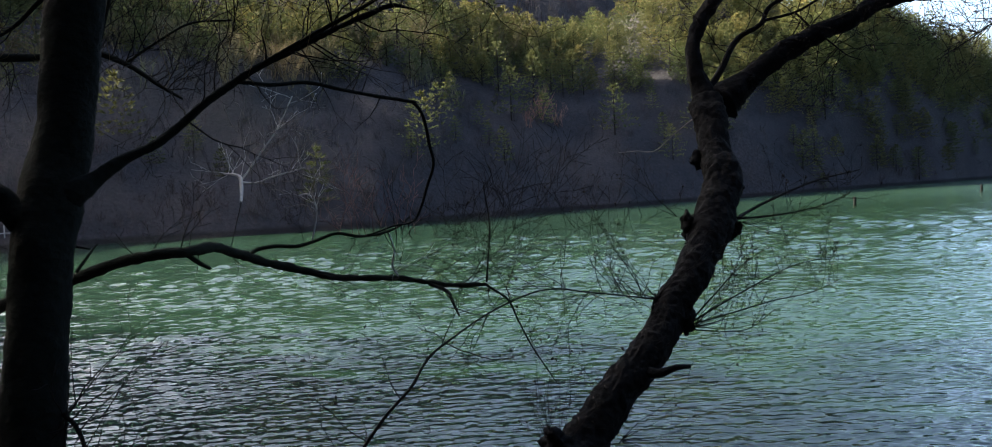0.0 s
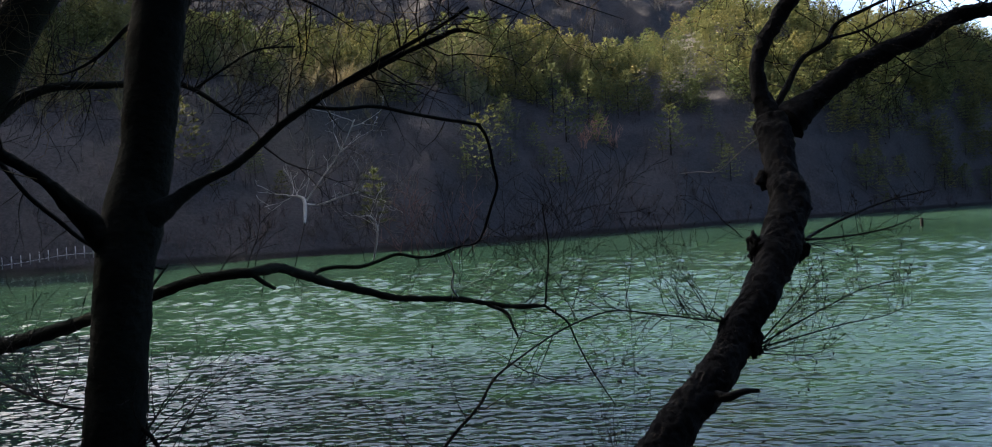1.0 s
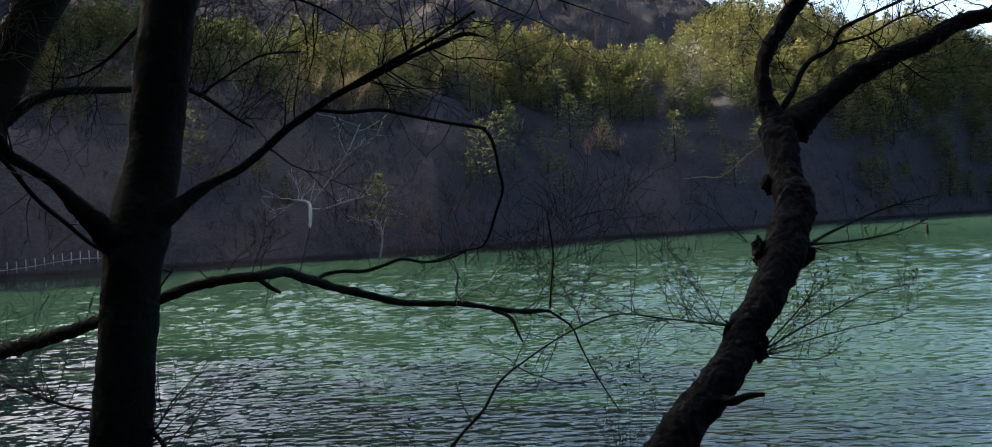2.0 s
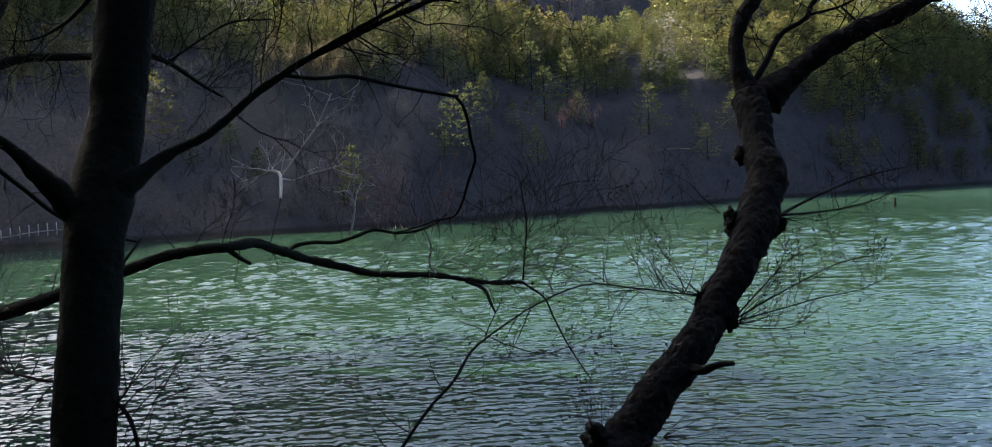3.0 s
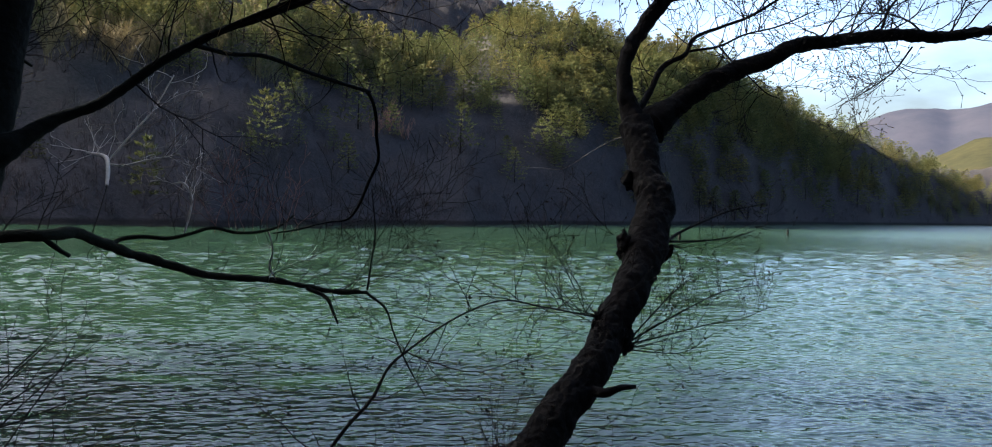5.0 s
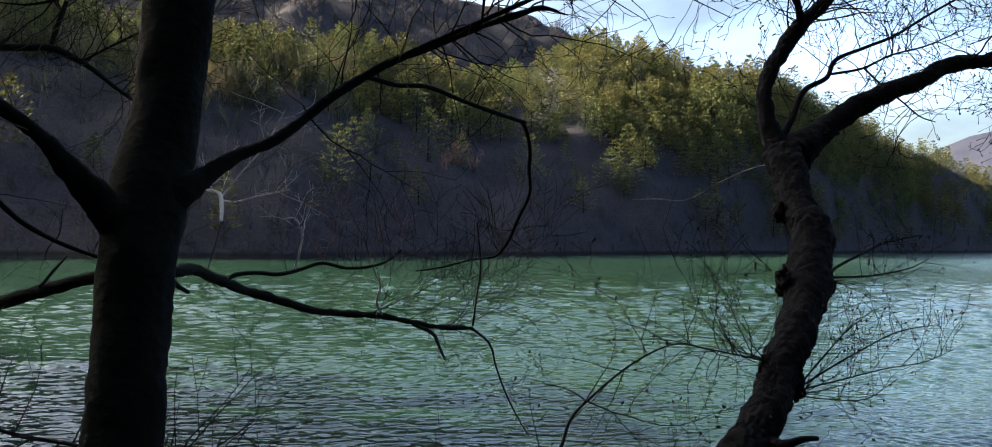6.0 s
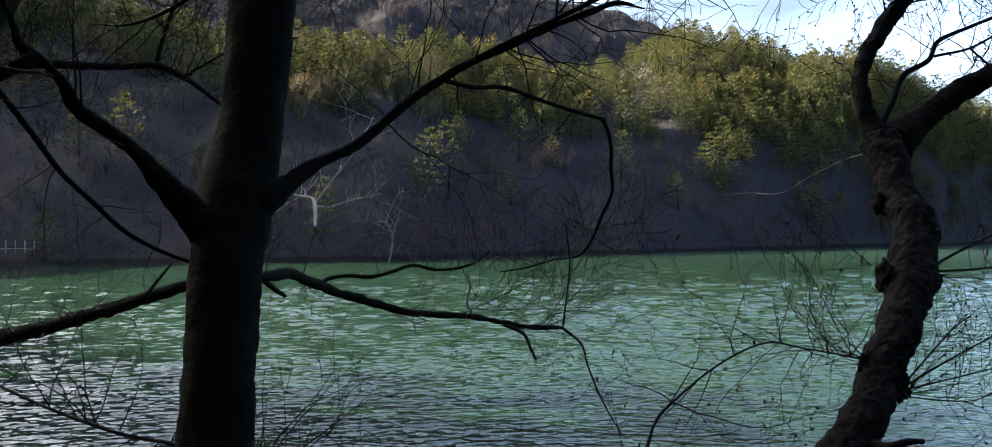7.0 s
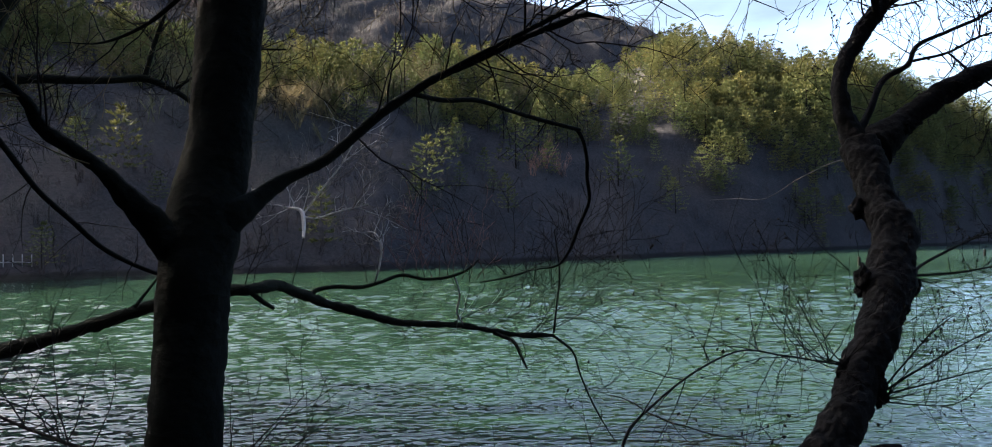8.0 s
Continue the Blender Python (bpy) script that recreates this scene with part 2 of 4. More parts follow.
def grow(rng, start, way, length, r, depth, rods, tips, rise=0.25, wild=0.22, fork=0.5, thin=0.0011):
    """One twig with its side twigs: rods are rows of (x, y, z, r), tips the places for buds."""
    p, d = Vector(start), Vector(way).normalized()
    n = max(4, int(length / 0.055))
    row = [(*p, r)]
    turn = rng.choice((-1, 1))
    for i in range(1, n + 1):
        d = (d + Vector((rng.gauss(0, wild), rng.gauss(0, wild), rng.gauss(0, wild) + rise * 0.12)) * 0.5).normalized()
        p = p + d * (length / n)
        row.append((*p, max(thin, r * (1 - 0.8 * i / n))))
        if depth > 0 and i > 1 and rng.random() < fork:
            turn = -turn
            out = d.cross(Vector((rng.gauss(0, 0.5), -1, rng.gauss(0, 0.5)))).normalized() * turn
            grow(rng, p, d * 0.75 + out * rng.uniform(0.5, 0.9) + Vector((0, 0, rise * 0.5)), length * rng.uniform(0.3, 0.6) * (1.1 - 0.5 * i / n),
                 row[-1][3] * 0.75, depth - 1, rods, tips, rise, wild, fork * 0.8, thin)
        if rng.random() < 0.10:
            tips.append((p.copy(), d.copy()))
    tips.append((p.copy(), d.copy()))
    rods.append(row)


def bud(p, d, size):
    a = d.orthogonal().normalized()
    b = d.cross(a)
    v = [p - d * size * 0.3, p + d * size * 1.6]
    v += [p + d * size * 0.5 + (a * math.cos(k * 1.571) + b * math.sin(k * 1.571)) * size * 0.62 for k in range(4)]
    f = []
    for k in range(4):
        f += [(0, 2 + (k + 1) % 4, 2 + k), (1, 2 + k, 2 + (k + 1) % 4)]
    return v, f


def twigs_on(parent, row, rng, count, span, length, r, depth=2, rise=0.3, lean=(0, 0, 0), name="twig_spray", material=None, cones=0.0, wild=0.22, fork=0.5, thin=0.0011):
    """Side twigs that leave a limb between two shares of its length."""
    rods, tips = [], []
    for _ in range(count):
        i = int((span[0] + (span[1] - span[0]) * rng.random()) * (len(row) - 2))
        p = Vector(row[i][:3])
        d = (Vector(row[i + 1][:3]) - p).normalized()
        out = d.cross(Vector((rng.gauss(0, 1), rng.gauss(0, 1), rng.gauss(0, 1)))).normalized()
        way = d * rng.uniform(0.1, 0.8) + out + Vector((0, 0, rise)) + Vector(lean)
        grow(rng, p, way, length * rng.uniform(0.55, 1.25), min(r, row[i][3] * 0.7), depth, rods, tips, rise, wild, fork, thin)
    ob = part(name, joined([tube(q, 4 if q[0][3] > 0.004 else 3, close=False) for q in rods]), material or M_TWIG, parent, kind="stuff")
    if cones:
        part("cone_spray", joined([bud(p, d, rng.uniform(0.005, 0.011)) for p, d in tips if rng.random() < cones]), M_CONE, parent, "small dark alder cones", "stuff")
    return ob


# ---- the land: one sheet from the near bank over the lake bed to the hills ----
AZ = np.array([-100, -80, -60, -45, -34, -28, -20, -12, -3, 5, 12, 18, 24, 31.5, 37, 45, 60, 100.0])
SHORE = np.array([300, 190, 130, 112, 107, 106, 108, 110, 128, 143, 166, 195, 237, 334, 450, 640, 900, 1200.0])
CREST_EL = np.array([8, 8, 10, 12, 13.3, 13.6, 13, 12.8, 12.2, 13.3, 13.2, 10.3, 7.4, 5.0, 2.4, 1.8, 1.5, 1.5])
BACK_AZ = np.array([-100, -66, -60, -52, -45, -34, -28, -20, -12, -3, 0, 3, 6.6, 12, 18, 24, 31.5, 100])
BACK_EL = np.array([16, 19, 19, 17, 17, 17.3, 18, 18, 17.3, 16.4, 15.7, 15.1, 13.9, 11.0, 8.5, 5.5, 3.0, 3.0])


SHADE_BLUFF_Y = 46.0
SHADE_HEAD_AT, SHADE_HEAD_TOP = (40, 88, 103, 131, 147, 159, 171, 194, 236, 400), (58, 62, 80, 88, 82, 77, 73, 68, 55, 45)


def hump(u):
    u = np.clip(u, 0, 1)
    return u * u * (3 - 2 * u)


def waves(x, y, size, seed):
    """Smooth rolling relief in about -1..1."""
    r = np.random.RandomState(seed)
    z = 0 * x
    for k in range(7):
        a, p, f = r.uniform(0, 6.28), r.uniform(0, 6.28), 6.28 / size * r.uniform(0.6, 1.7)
        z = z + np.sin((x * np.cos(a) + y * np.sin(a)) * f + p)
    return z / 3.5


def land(x, y):
    x, y = np.asarray(x, float), np.asarray(y, float)
    az, rr = np.degrees(np.arctan2(x, y)), np.hypot(x, y)
    shore = np.interp(az, AZ, SHORE) + 2.0 * waves(x, y, 30, 3)
    el = np.interp(az, AZ, CREST_EL)
    k = np.tan(np.radians(el))
    steep = 0.56
    crest = (shore * steep) / (steep - k)
    crest_z = crest * k - 3.0
    u = (rr - shore) / (crest - shore)
    front = crest_z * np.where(u < 1, 1 - np.abs(1 - np.clip(u, 0, 1)) ** 1.35, 1.0)
    front = front - np.clip(u - 1, 0, 0.5) * 14
    # the spur: a rib that stands out towards the lake
    rib = np.exp(-((az - 21.5) / 7.5) ** 2) * hump(u * 4.0) * hump((1.3 - u) / 0.7)
    gully = np.exp(-((az - 3.0) / 5.0) ** 2) * hump(u * 1.4) * hump((2.2 - u) / 1.2)
    dome = np.exp(-((az - 8.5) / 4.0) ** 2) * hump((u - 0.35) / 0.3) * hump((1.5 - u) / 0.5)
    cleft = np.exp(-((az - 15.5) / 3.2) ** 2) * hump((u - 0.62) / 0.2) * hump((1.08 - u) / 0.2)
    front = front + 15.0 * rib - 8.0 * gully + 2.5 * dome - 8.0 * cleft
    back_r = crest + 170
    back_z = 9 + back_r * np.tan(np.radians(np.interp(az, BACK_AZ, BACK_EL)))
    back = front + (np.maximum(back_z, 25) - crest_z) * hump((rr - crest * 1.06) / (back_r - crest))
    z_far = np.where(u < 0, np.maximum(-4.0, (rr - shore) * 0.25), np.where(u < 1.06, front, back))
    rough = hump((rr - shore) / 40)
    z_far = z_far + rough * (2.2 * waves(x, y, 45, 5) + 1.0 * waves(x, y, 17, 8)) + 0.35 * hump((rr - shore) / 3)
    z_far = np.where((np.abs(az) < 100) & (rr > 30), z_far, -4.0)
    edge = 9.3 + 0.6 * waves(x, y, 9, 11)
    z_near = np.where(y < 1.5, 2.62, 2.62 - 2.62 * (y - 1.5) / (edge - 1.5))
    z_near = np.maximum(z_near + 0.05 * waves(x, y, 2.5, 12), -4.0)
    # wooded slope behind the path, out of view, added to block sky light
    z_near = z_near + np.where(y < -1.2, 55 * hump((-1.2 - y) / 50), 0) + np.where(y < -1.2, (-1.2 - y).clip(0, 12) * 0.8, 0)
    # near-bank bluff, unseen, added to keep sun off the bank and near water
    shade_bluff = 64 * hump((-x - 50) / 30) * hump((SHADE_BLUFF_Y - y) / 18) * (1 + 0.2 * waves(x, y, 22, 41)) - 4.0
    # headland at the lake's left end, added and shaped to shade the lower slope
    c = y + 0.213 * x
    ridge = np.interp(c, SHADE_HEAD_AT, SHADE_HEAD_TOP) * hump((c - 25) / 30) + 2.0 * waves(x, y, 30, 51)
    shade_head = np.where((x < -104) & (c > 25), np.minimum(ridge * np.clip((-x - 104) / 46, 0, 1), ridge), -4.0)
    return np.maximum(np.maximum(z_far, z_near), np.maximum(shade_bluff, shade_head))


def make_ground():
    az = np.radians(np.concatenate([np.arange(-180, -60, 3.0), np.arange(-60, 50, 0.3), np.arange(50, 180, 3.0)]))
    rr = np.concatenate([[0.01], np.arange(1, 16, 0.75), np.geomspace(16, 90, 18)[1:], np.arange(92, 460, 2.6), np.geomspace(463, 3200, 40)])
    a, r = np.meshgrid(az, rr, indexing="ij")
    x, y = r * np.sin(a), r * np.cos(a)
    z = land(x, y)
    z = np.where(r > 1500, z * 0 - 2.0, z)
    n, m = a.shape
    i, j = np.meshgrid(np.arange(n), np.arange(m - 1), indexing="ij")
    i2 = (i + 1) % n
    quads = np.stack([i * m + j, i * m + j + 1, i2 * m + j + 1, i2 * m + j], -1).reshape(-1, 4)
    fast_mesh("ground", np.stack([x, y, z], -1).reshape(-1, 3), quads, M_GROUND, "steep hillside of brown leaf litter above the lake, tinted violet-grey for shade", "hillside", "structure")


def fast_mesh(name, verts, faces, material, label, category, kind, smooth=True):
    verts, faces = np.asarray(verts, np.float32), np.asarray(faces, np.int32)
    d = bpy.data.meshes.new(name)
    d.vertices.add(len(verts))
    d.vertices.foreach_set("co", verts.ravel())
    d.loops.add(faces.size)
    d.loops.foreach_set("vertex_index", faces.ravel())
    d.polygons.add(len(faces))
    d.polygons.foreach_set("loop_start", np.arange(len(faces), dtype=np.int32) * faces.shape[1])
    d.polygons.foreach_set("use_smooth", np.full(len(faces), smooth))
    d.materials.append(material)
    d.update(calc_edges=True)
    return tagged(new(name, d), label, category, kind=kind)


make_ground()


def make_water():
    az = np.radians(np.concatenate([np.arange(-75, -42, 1.5), np.arange(-42, 44, 0.2), np.arange(44, 75.1, 1.5)]))
    rr = np.concatenate([1 / np.linspace(1 / 9.0, 1 / 18.0, 210), 1 / np.linspace(1 / 18.05, 1 / 112.0, 450), np.geomspace(114, 3000, 60)])
    a, r = np.meshgrid(az, rr, indexing="ij")
    x, y = r * np.sin(a), r * np.cos(a)
    rs = np.random.RandomState(4)
    z = 0 * x
    for k in range(52):
        size = 0.12 * 1.085 ** (k * 44 / 52)
        d = radians(88 + rs.normal(0, 36))
        w, c = x * math.cos(d) + y * math.sin(d), x * math.sin(d) - y * math.cos(d)
        q = 6.283 / size * w + rs.uniform(0, 6.28) + 1.1 * np.sin(6.283 / (size * 4.6) * c + rs.uniform(0, 6.28)) + 0.9 * np.sin(6.283 / (size * 6.1) * (c + 0.7 * w) + rs.uniform(0, 6.28))
        # short waves die out on the open lake, long ones in the lee of the bank
        rise = size * 5600 / r ** 2
        z += WAVE_H * size * (0.9 - 0.25 * np.clip(24 / r - 0.3, 0, 1)) * np.clip(1.5 - r / 95, 0.35, 1) * np.exp(-(np.log(rise / (1.9 + 3.1 * np.clip(20 / r - 0.2, 0, 1)))) ** 2 / 0.6) * (np.cos(q) + 0.28 * np.cos(2 * q))
    z = z * (0.85 + 0.35 * waves(x, y, 16, 31) + 0.3 * waves(x, y, 5, 37))
    n, m = a.shape
    i, j = np.meshgrid(np.arange(n - 1), np.arange(m - 1), indexing="ij")
    quads = np.stack([i * m + j, (i + 1) * m + j, (i + 1) * m + j + 1, i * m + j + 1], -1).reshape(-1, 4)
    fast_mesh("water", np.stack([x, y, z], -1).reshape(-1, 3), quads, M_WATER, "rippled blue-green lake water under a light breeze", "lake", "structure")


WAVE_H = 0.0125
make_water()


# ---- the far distance ----
def make_mountain(name, dist, az0, az1, tops, material, label):
    n, m = 90, 14
    verts, quads = [], []
    for i in range(n):
        a = az0 + (az1 - az0) * i / (n - 1)
        top = dist * math.tan(radians(float(np.interp(a, [q[0] for q in tops], [q[1] for q in tops]))))
        for j in range(m):
            u = j / (m - 1)
            rr = dist * (0.72 + 0.40 * u)
            zz = top * math.sin(min(1.0, u / 0.7) * math.pi / 2) * (1.0 if u < 0.7 else 1 - (u - 0.7)) * 1.0
            zz += 0.035 * top * noise.noise(Vector((a * 0.8, u * 6, dist))) * min(1, 6 * u)
            verts.append((rr * math.sin(radians(a)), rr * math.cos(radians(a)), zz - 3))
    for i in range(n - 1):
        for j in range(m - 1):
            quads.append((i * m + j, i * m + j + 1, (i + 1) * m + j + 1, (i + 1) * m + j))
    fast_mesh(name, verts, quads, material, label, "mountain", "structure")


# Far slopes glow a little: the emission stands for distance haze.
def far_material(name, a, b, haze_glow, much, scale):
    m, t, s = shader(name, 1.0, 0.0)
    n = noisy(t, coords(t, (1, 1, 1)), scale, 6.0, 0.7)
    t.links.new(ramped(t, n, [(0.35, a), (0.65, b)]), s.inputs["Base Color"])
    s.inputs["Emission Color"].default_value = (*haze_glow, 1)
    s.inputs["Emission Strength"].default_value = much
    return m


M_MOUNTAIN = far_material("mountain_haze_glow", (0.011, 0.012, 0.016), (0.021, 0.021, 0.025), (0.29, 0.33, 0.52), 0.085, 0.012)
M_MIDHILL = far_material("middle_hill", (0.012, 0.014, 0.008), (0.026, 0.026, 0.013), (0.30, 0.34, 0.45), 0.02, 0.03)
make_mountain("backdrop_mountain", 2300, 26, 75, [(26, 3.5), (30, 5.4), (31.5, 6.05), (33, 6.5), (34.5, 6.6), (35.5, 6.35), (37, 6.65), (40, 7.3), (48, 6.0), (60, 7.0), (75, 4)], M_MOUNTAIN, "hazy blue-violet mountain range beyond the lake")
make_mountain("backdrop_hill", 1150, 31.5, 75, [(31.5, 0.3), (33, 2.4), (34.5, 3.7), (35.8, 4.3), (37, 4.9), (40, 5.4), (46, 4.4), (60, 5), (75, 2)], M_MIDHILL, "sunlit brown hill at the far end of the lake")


# ---- the near trees ----
LEFT_TRUNK = [(-1.55, 2.62, 4.95, 0.0957), (-1.55, 2.57, 4.75, 0.0938), (-1.55, 2.52, 4.56, 0.0918), (-1.56, 2.47, 4.41, 0.0997), (-1.56, 2.42, 4.3, 0.1028), (-1.56, 2.37, 4.2, 0.0954), (-1.55, 2.32, 4.03, 0.0915), (-1.54, 2.27, 3.88, 0.091), (-1.53, 2.22, 3.72, 0.0935)]
LEFT_LIMB_R = [(-1.54, 2.41, 4.31, 0.0607), (-1.47, 2.43, 4.35, 0.0366), (-1.44, 2.47, 4.38, 0.0266), (-1.37, 2.55, 4.45, 0.022), (-1.27, 2.62, 4.51, 0.0197), (-1.21, 2.67, 4.57, 0.0191), (-1.12, 2.72, 4.66, 0.0185), (-1.05, 2.77, 4.72, 0.0188), (-0.98, 2.8, 4.77, 0.017), (-0.87, 2.84, 4.83, 0.0152), (-0.77, 2.87, 4.88, 0.0143), (-0.67, 2.9, 4.93, 0.0134), (-0.55, 2.93, 4.98, 0.0125), (-0.47, 2.95, 5.01, 0.0094), (-0.38, 2.96, 4.99, 0.0042)]
LEFT_LIMB_R2 = [(-0.98, 2.8, 4.77, 0.009), (-0.85, 2.81, 4.84, 0.009), (-0.73, 2.82, 4.9, 0.008), (-0.63, 2.83, 4.95, 0.008), (-0.53, 2.84, 5, 0.007), (-0.41, 2.85, 5.07, 0.006)]
LEFT_FORK = [(-1.03, 2.77, 4.73, 0.0129), (-0.95, 2.91, 4.73, 0.0115), (-0.85, 3.05, 4.75, 0.012), (-0.74, 3.18, 4.73, 0.0114), (-0.62, 3.32, 4.71, 0.0119), (-0.48, 3.46, 4.69, 0.0111)]
LEFT_HANG = [(-0.49, 3.46, 4.69, 0.0112), (-0.47, 3.5, 4.66, 0.01), (-0.45, 3.55, 4.57, 0.0102), (-0.45, 3.59, 4.52, 0.0103), (-0.44, 3.64, 4.42, 0.0091), (-0.48, 3.68, 4.32, 0.0093), (-0.53, 3.72, 4.2, 0.008), (-0.57, 3.77, 4.15, 0.0068), (-0.67, 3.81, 4.13, 0.0055), (-0.81, 3.86, 4.09, 0.0056), (-0.92, 3.9, 4.07, 0.0042)]
LEFT_LIMB_L = [(-1.56, 2.36, 4.22, 0.0373), (-1.65, 2.34, 4.31, 0.0303), (-1.72, 2.31, 4.4, 0.025), (-1.77, 2.29, 4.46, 0.0223), (-1.84, 2.27, 4.52, 0.0189), (-1.91, 2.24, 4.58, 0.0171), (-1.94, 2.22, 4.65, 0.0161), (-1.99, 2.19, 4.7, 0.0159), (-2.01, 2.17, 4.72, 0.011), (-2.02, 2.15, 4.78, 0.0094), (-2.02, 2.12, 4.82, 0.0093), (-2.03, 2.1, 4.91, 0.0084)]
LEFT_LIMB_L2 = [(-1.96, 2.16, 4.69, 0.0157), (-2.03, 2.12, 4.64, 0.0185), (-2.07, 2.09, 4.61, 0.0167), (-2.16, 2.05, 4.58, 0.0149)]
C_TRUNK = [(-6.03, 8.6, 7.48, 0.2405), (-6.35, 8.57, 7.07, 0.2482), (-6.63, 8.54, 6.64, 0.2557), (-6.92, 8.51, 6.15, 0.267), (-7.25, 8.49, 5.51, 0.2858), (-7.53, 8.46, 4.57, 0.3008), (-7.73, 8.43, 3.47, 0.323), (-7.84, 8.4, 2.45, 0.3667)]
C_BACK = [(-6.95, 8.6, 5.68, 0.0673), (-6.61, 8.71, 5.95, 0.0578), (-6.29, 8.82, 6.05, 0.0549), (-6.04, 8.93, 6.06, 0.052), (-5.74, 9.04, 6.06, 0.0455), (-5.44, 9.16, 6.08, 0.0424), (-5.17, 9.27, 6.11, 0.0429), (-4.89, 9.38, 5.99, 0.0325), (-4.49, 9.49, 5.69, 0.0218), (-4.31, 9.6, 5.56, 0.0147)]
C_BACKUP = [(-5.18, 9.3, 6.11, 0.0287), (-5.11, 9.3, 6.35, 0.0287), (-5.04, 9.3, 6.56, 0.0251), (-4.93, 9.3, 6.85, 0.0215), (-4.78, 9.3, 7.2, 0.0179)]
C_BACKUP2 = [(-4.9, 9.4, 5.99, 0.0181), (-4.49, 9.4, 6.22, 0.0144), (-4.08, 9.4, 6.41, 0.0144), (-3.57, 9.4, 6.42, 0.0107)]
FAR_LIMB = [(-6.09, 7, 3.17, 0.0927), (-5.13, 6.6, 3.38, 0.0765), (-4.72, 6.45, 3.47, 0.0695), (-4.4, 6.35, 3.55, 0.0658), (-4.04, 6.25, 3.65, 0.0597), (-3.7, 6.15, 3.75, 0.0562), (-3.33, 6.08, 3.85, 0.0507), (-3.03, 6.04, 3.9, 0.0502), (-2.79, 6.1, 3.91, 0.0506), (-2.7, 6.4, 3.92, 0.0507), (-2.62, 6.7, 3.84, 0.048), (-2.44, 7, 3.72, 0.0448), (-2.22, 7.2, 3.63, 0.0405), (-1.97, 7.35, 3.54, 0.0385), (-1.66, 7.5, 3.5, 0.0336), (-1.39, 7.65, 3.47, 0.0314), (-1.2, 7.75, 3.42, 0.0289), (-0.94, 7.85, 3.36, 0.0262), (-0.59, 7.95, 3.34, 0.0236)]
FAR_DROP = [(-0.6, 7.95, 3.34, 0.0236), (-0.5, 8, 3.26, 0.0207), (-0.4, 8.3, 3.12, 0.0184), (-0.33, 8.6, 2.87, 0.0159), (-0.22, 8.8, 2.58, 0.0163), (-0.05, 9, 2.24, 0.0133), (0.05, 9, 2.08, 0.01)]
FAR_HOOK = [(-1.14, 7.78, 3.39, 0.0203), (-0.94, 7.7, 3.3, 0.0171), (-0.89, 7.61, 3.21, 0.0141), (-0.83, 7.53, 3.1, 0.0084)]
FAR_UPPER = [(-2.58, 6.85, 3.79, 0.0232), (-2.55, 6.92, 3.84, 0.0209), (-2.41, 6.99, 3.87, 0.0184), (-2.19, 7.07, 3.86, 0.0186), (-2.04, 7.14, 3.9, 0.0161), (-1.89, 7.21, 3.95, 0.0162), (-1.68, 7.28, 3.91, 0.0136), (-1.47, 7.36, 3.93, 0.0137), (-1.34, 7.43, 3.98, 0.0111), (-1.24, 7.5, 4.07, 0.0084)]
FAR_STUBBY = [(-2.8, 6.1, 3.9, 0.023), (-2.72, 6.18, 3.81, 0.0186), (-2.67, 6.25, 3.76, 0.0141)]
FAR_TWIGUP = [(-3.4, 5.6, 3.83, 0.0128), (-3.35, 5.65, 3.92, 0.0107), (-3.28, 5.7, 4.03, 0.0065)]
THIN_LIMB = [(-2.78, 3, 4.94, 0.0124), (-2.75, 3.06, 4.84, 0.0114), (-2.71, 3.11, 4.76, 0.0116), (-2.63, 3.17, 4.62, 0.0118), (-2.54, 3.22, 4.47, 0.0108), (-2.45, 3.28, 4.36, 0.011), (-2.35, 3.33, 4.25, 0.0099), (-2.25, 3.39, 4.18, 0.0088), (-2.14, 3.44, 4.13, 0.0076), (-2.06, 3.5, 4.1, 0.0052)]
PALE_A = [(-2.7, 6.75, 3.86, 0.0127), (-2.66, 6.85, 4.11, 0.0103), (-2.65, 6.95, 4.28, 0.0131), (-2.68, 7.06, 4.4, 0.0186), (-2.73, 7.16, 4.51, 0.0162), (-2.92, 7.26, 4.55, 0.0069)]
PALE_B = [(-2.75, 7.26, 4.46, 0.011), (-2.66, 7.31, 4.45, 0.0083), (-2.48, 7.35, 4.5, 0.0083), (-2.2, 7.4, 4.57, 0.0056)]
PALE_C = [(-2.74, 7.26, 4.49, 0.0082), (-2.57, 7.27, 4.71, 0.0082), (-2.4, 7.29, 4.93, 0.0069), (-2.24, 7.3, 5.23, 0.0055)]
PALE_D = [(-2.11, 7.2, 3.88, 0.0081), (-2.06, 7.2, 4.08, 0.0108), (-2.05, 7.2, 4.21, 0.0108), (-2.12, 7.2, 4.32, 0.0081), (-2.22, 7.2, 4.31, 0.0054)]
PALE_E = [(-1.46, 7.5, 3.93, 0.0084), (-1.42, 7.53, 3.74, 0.0084), (-1.45, 7.57, 3.59, 0.0113), (-1.4, 7.6, 3.49, 0.0085)]
TALL_TWIG = [(-0.59, 7.95, 3.36, 0.0118), (-0.56, 7.93, 3.62, 0.0088), (-0.53, 7.92, 3.86, 0.0088), (-0.57, 7.9, 4.33, 0.0059)]
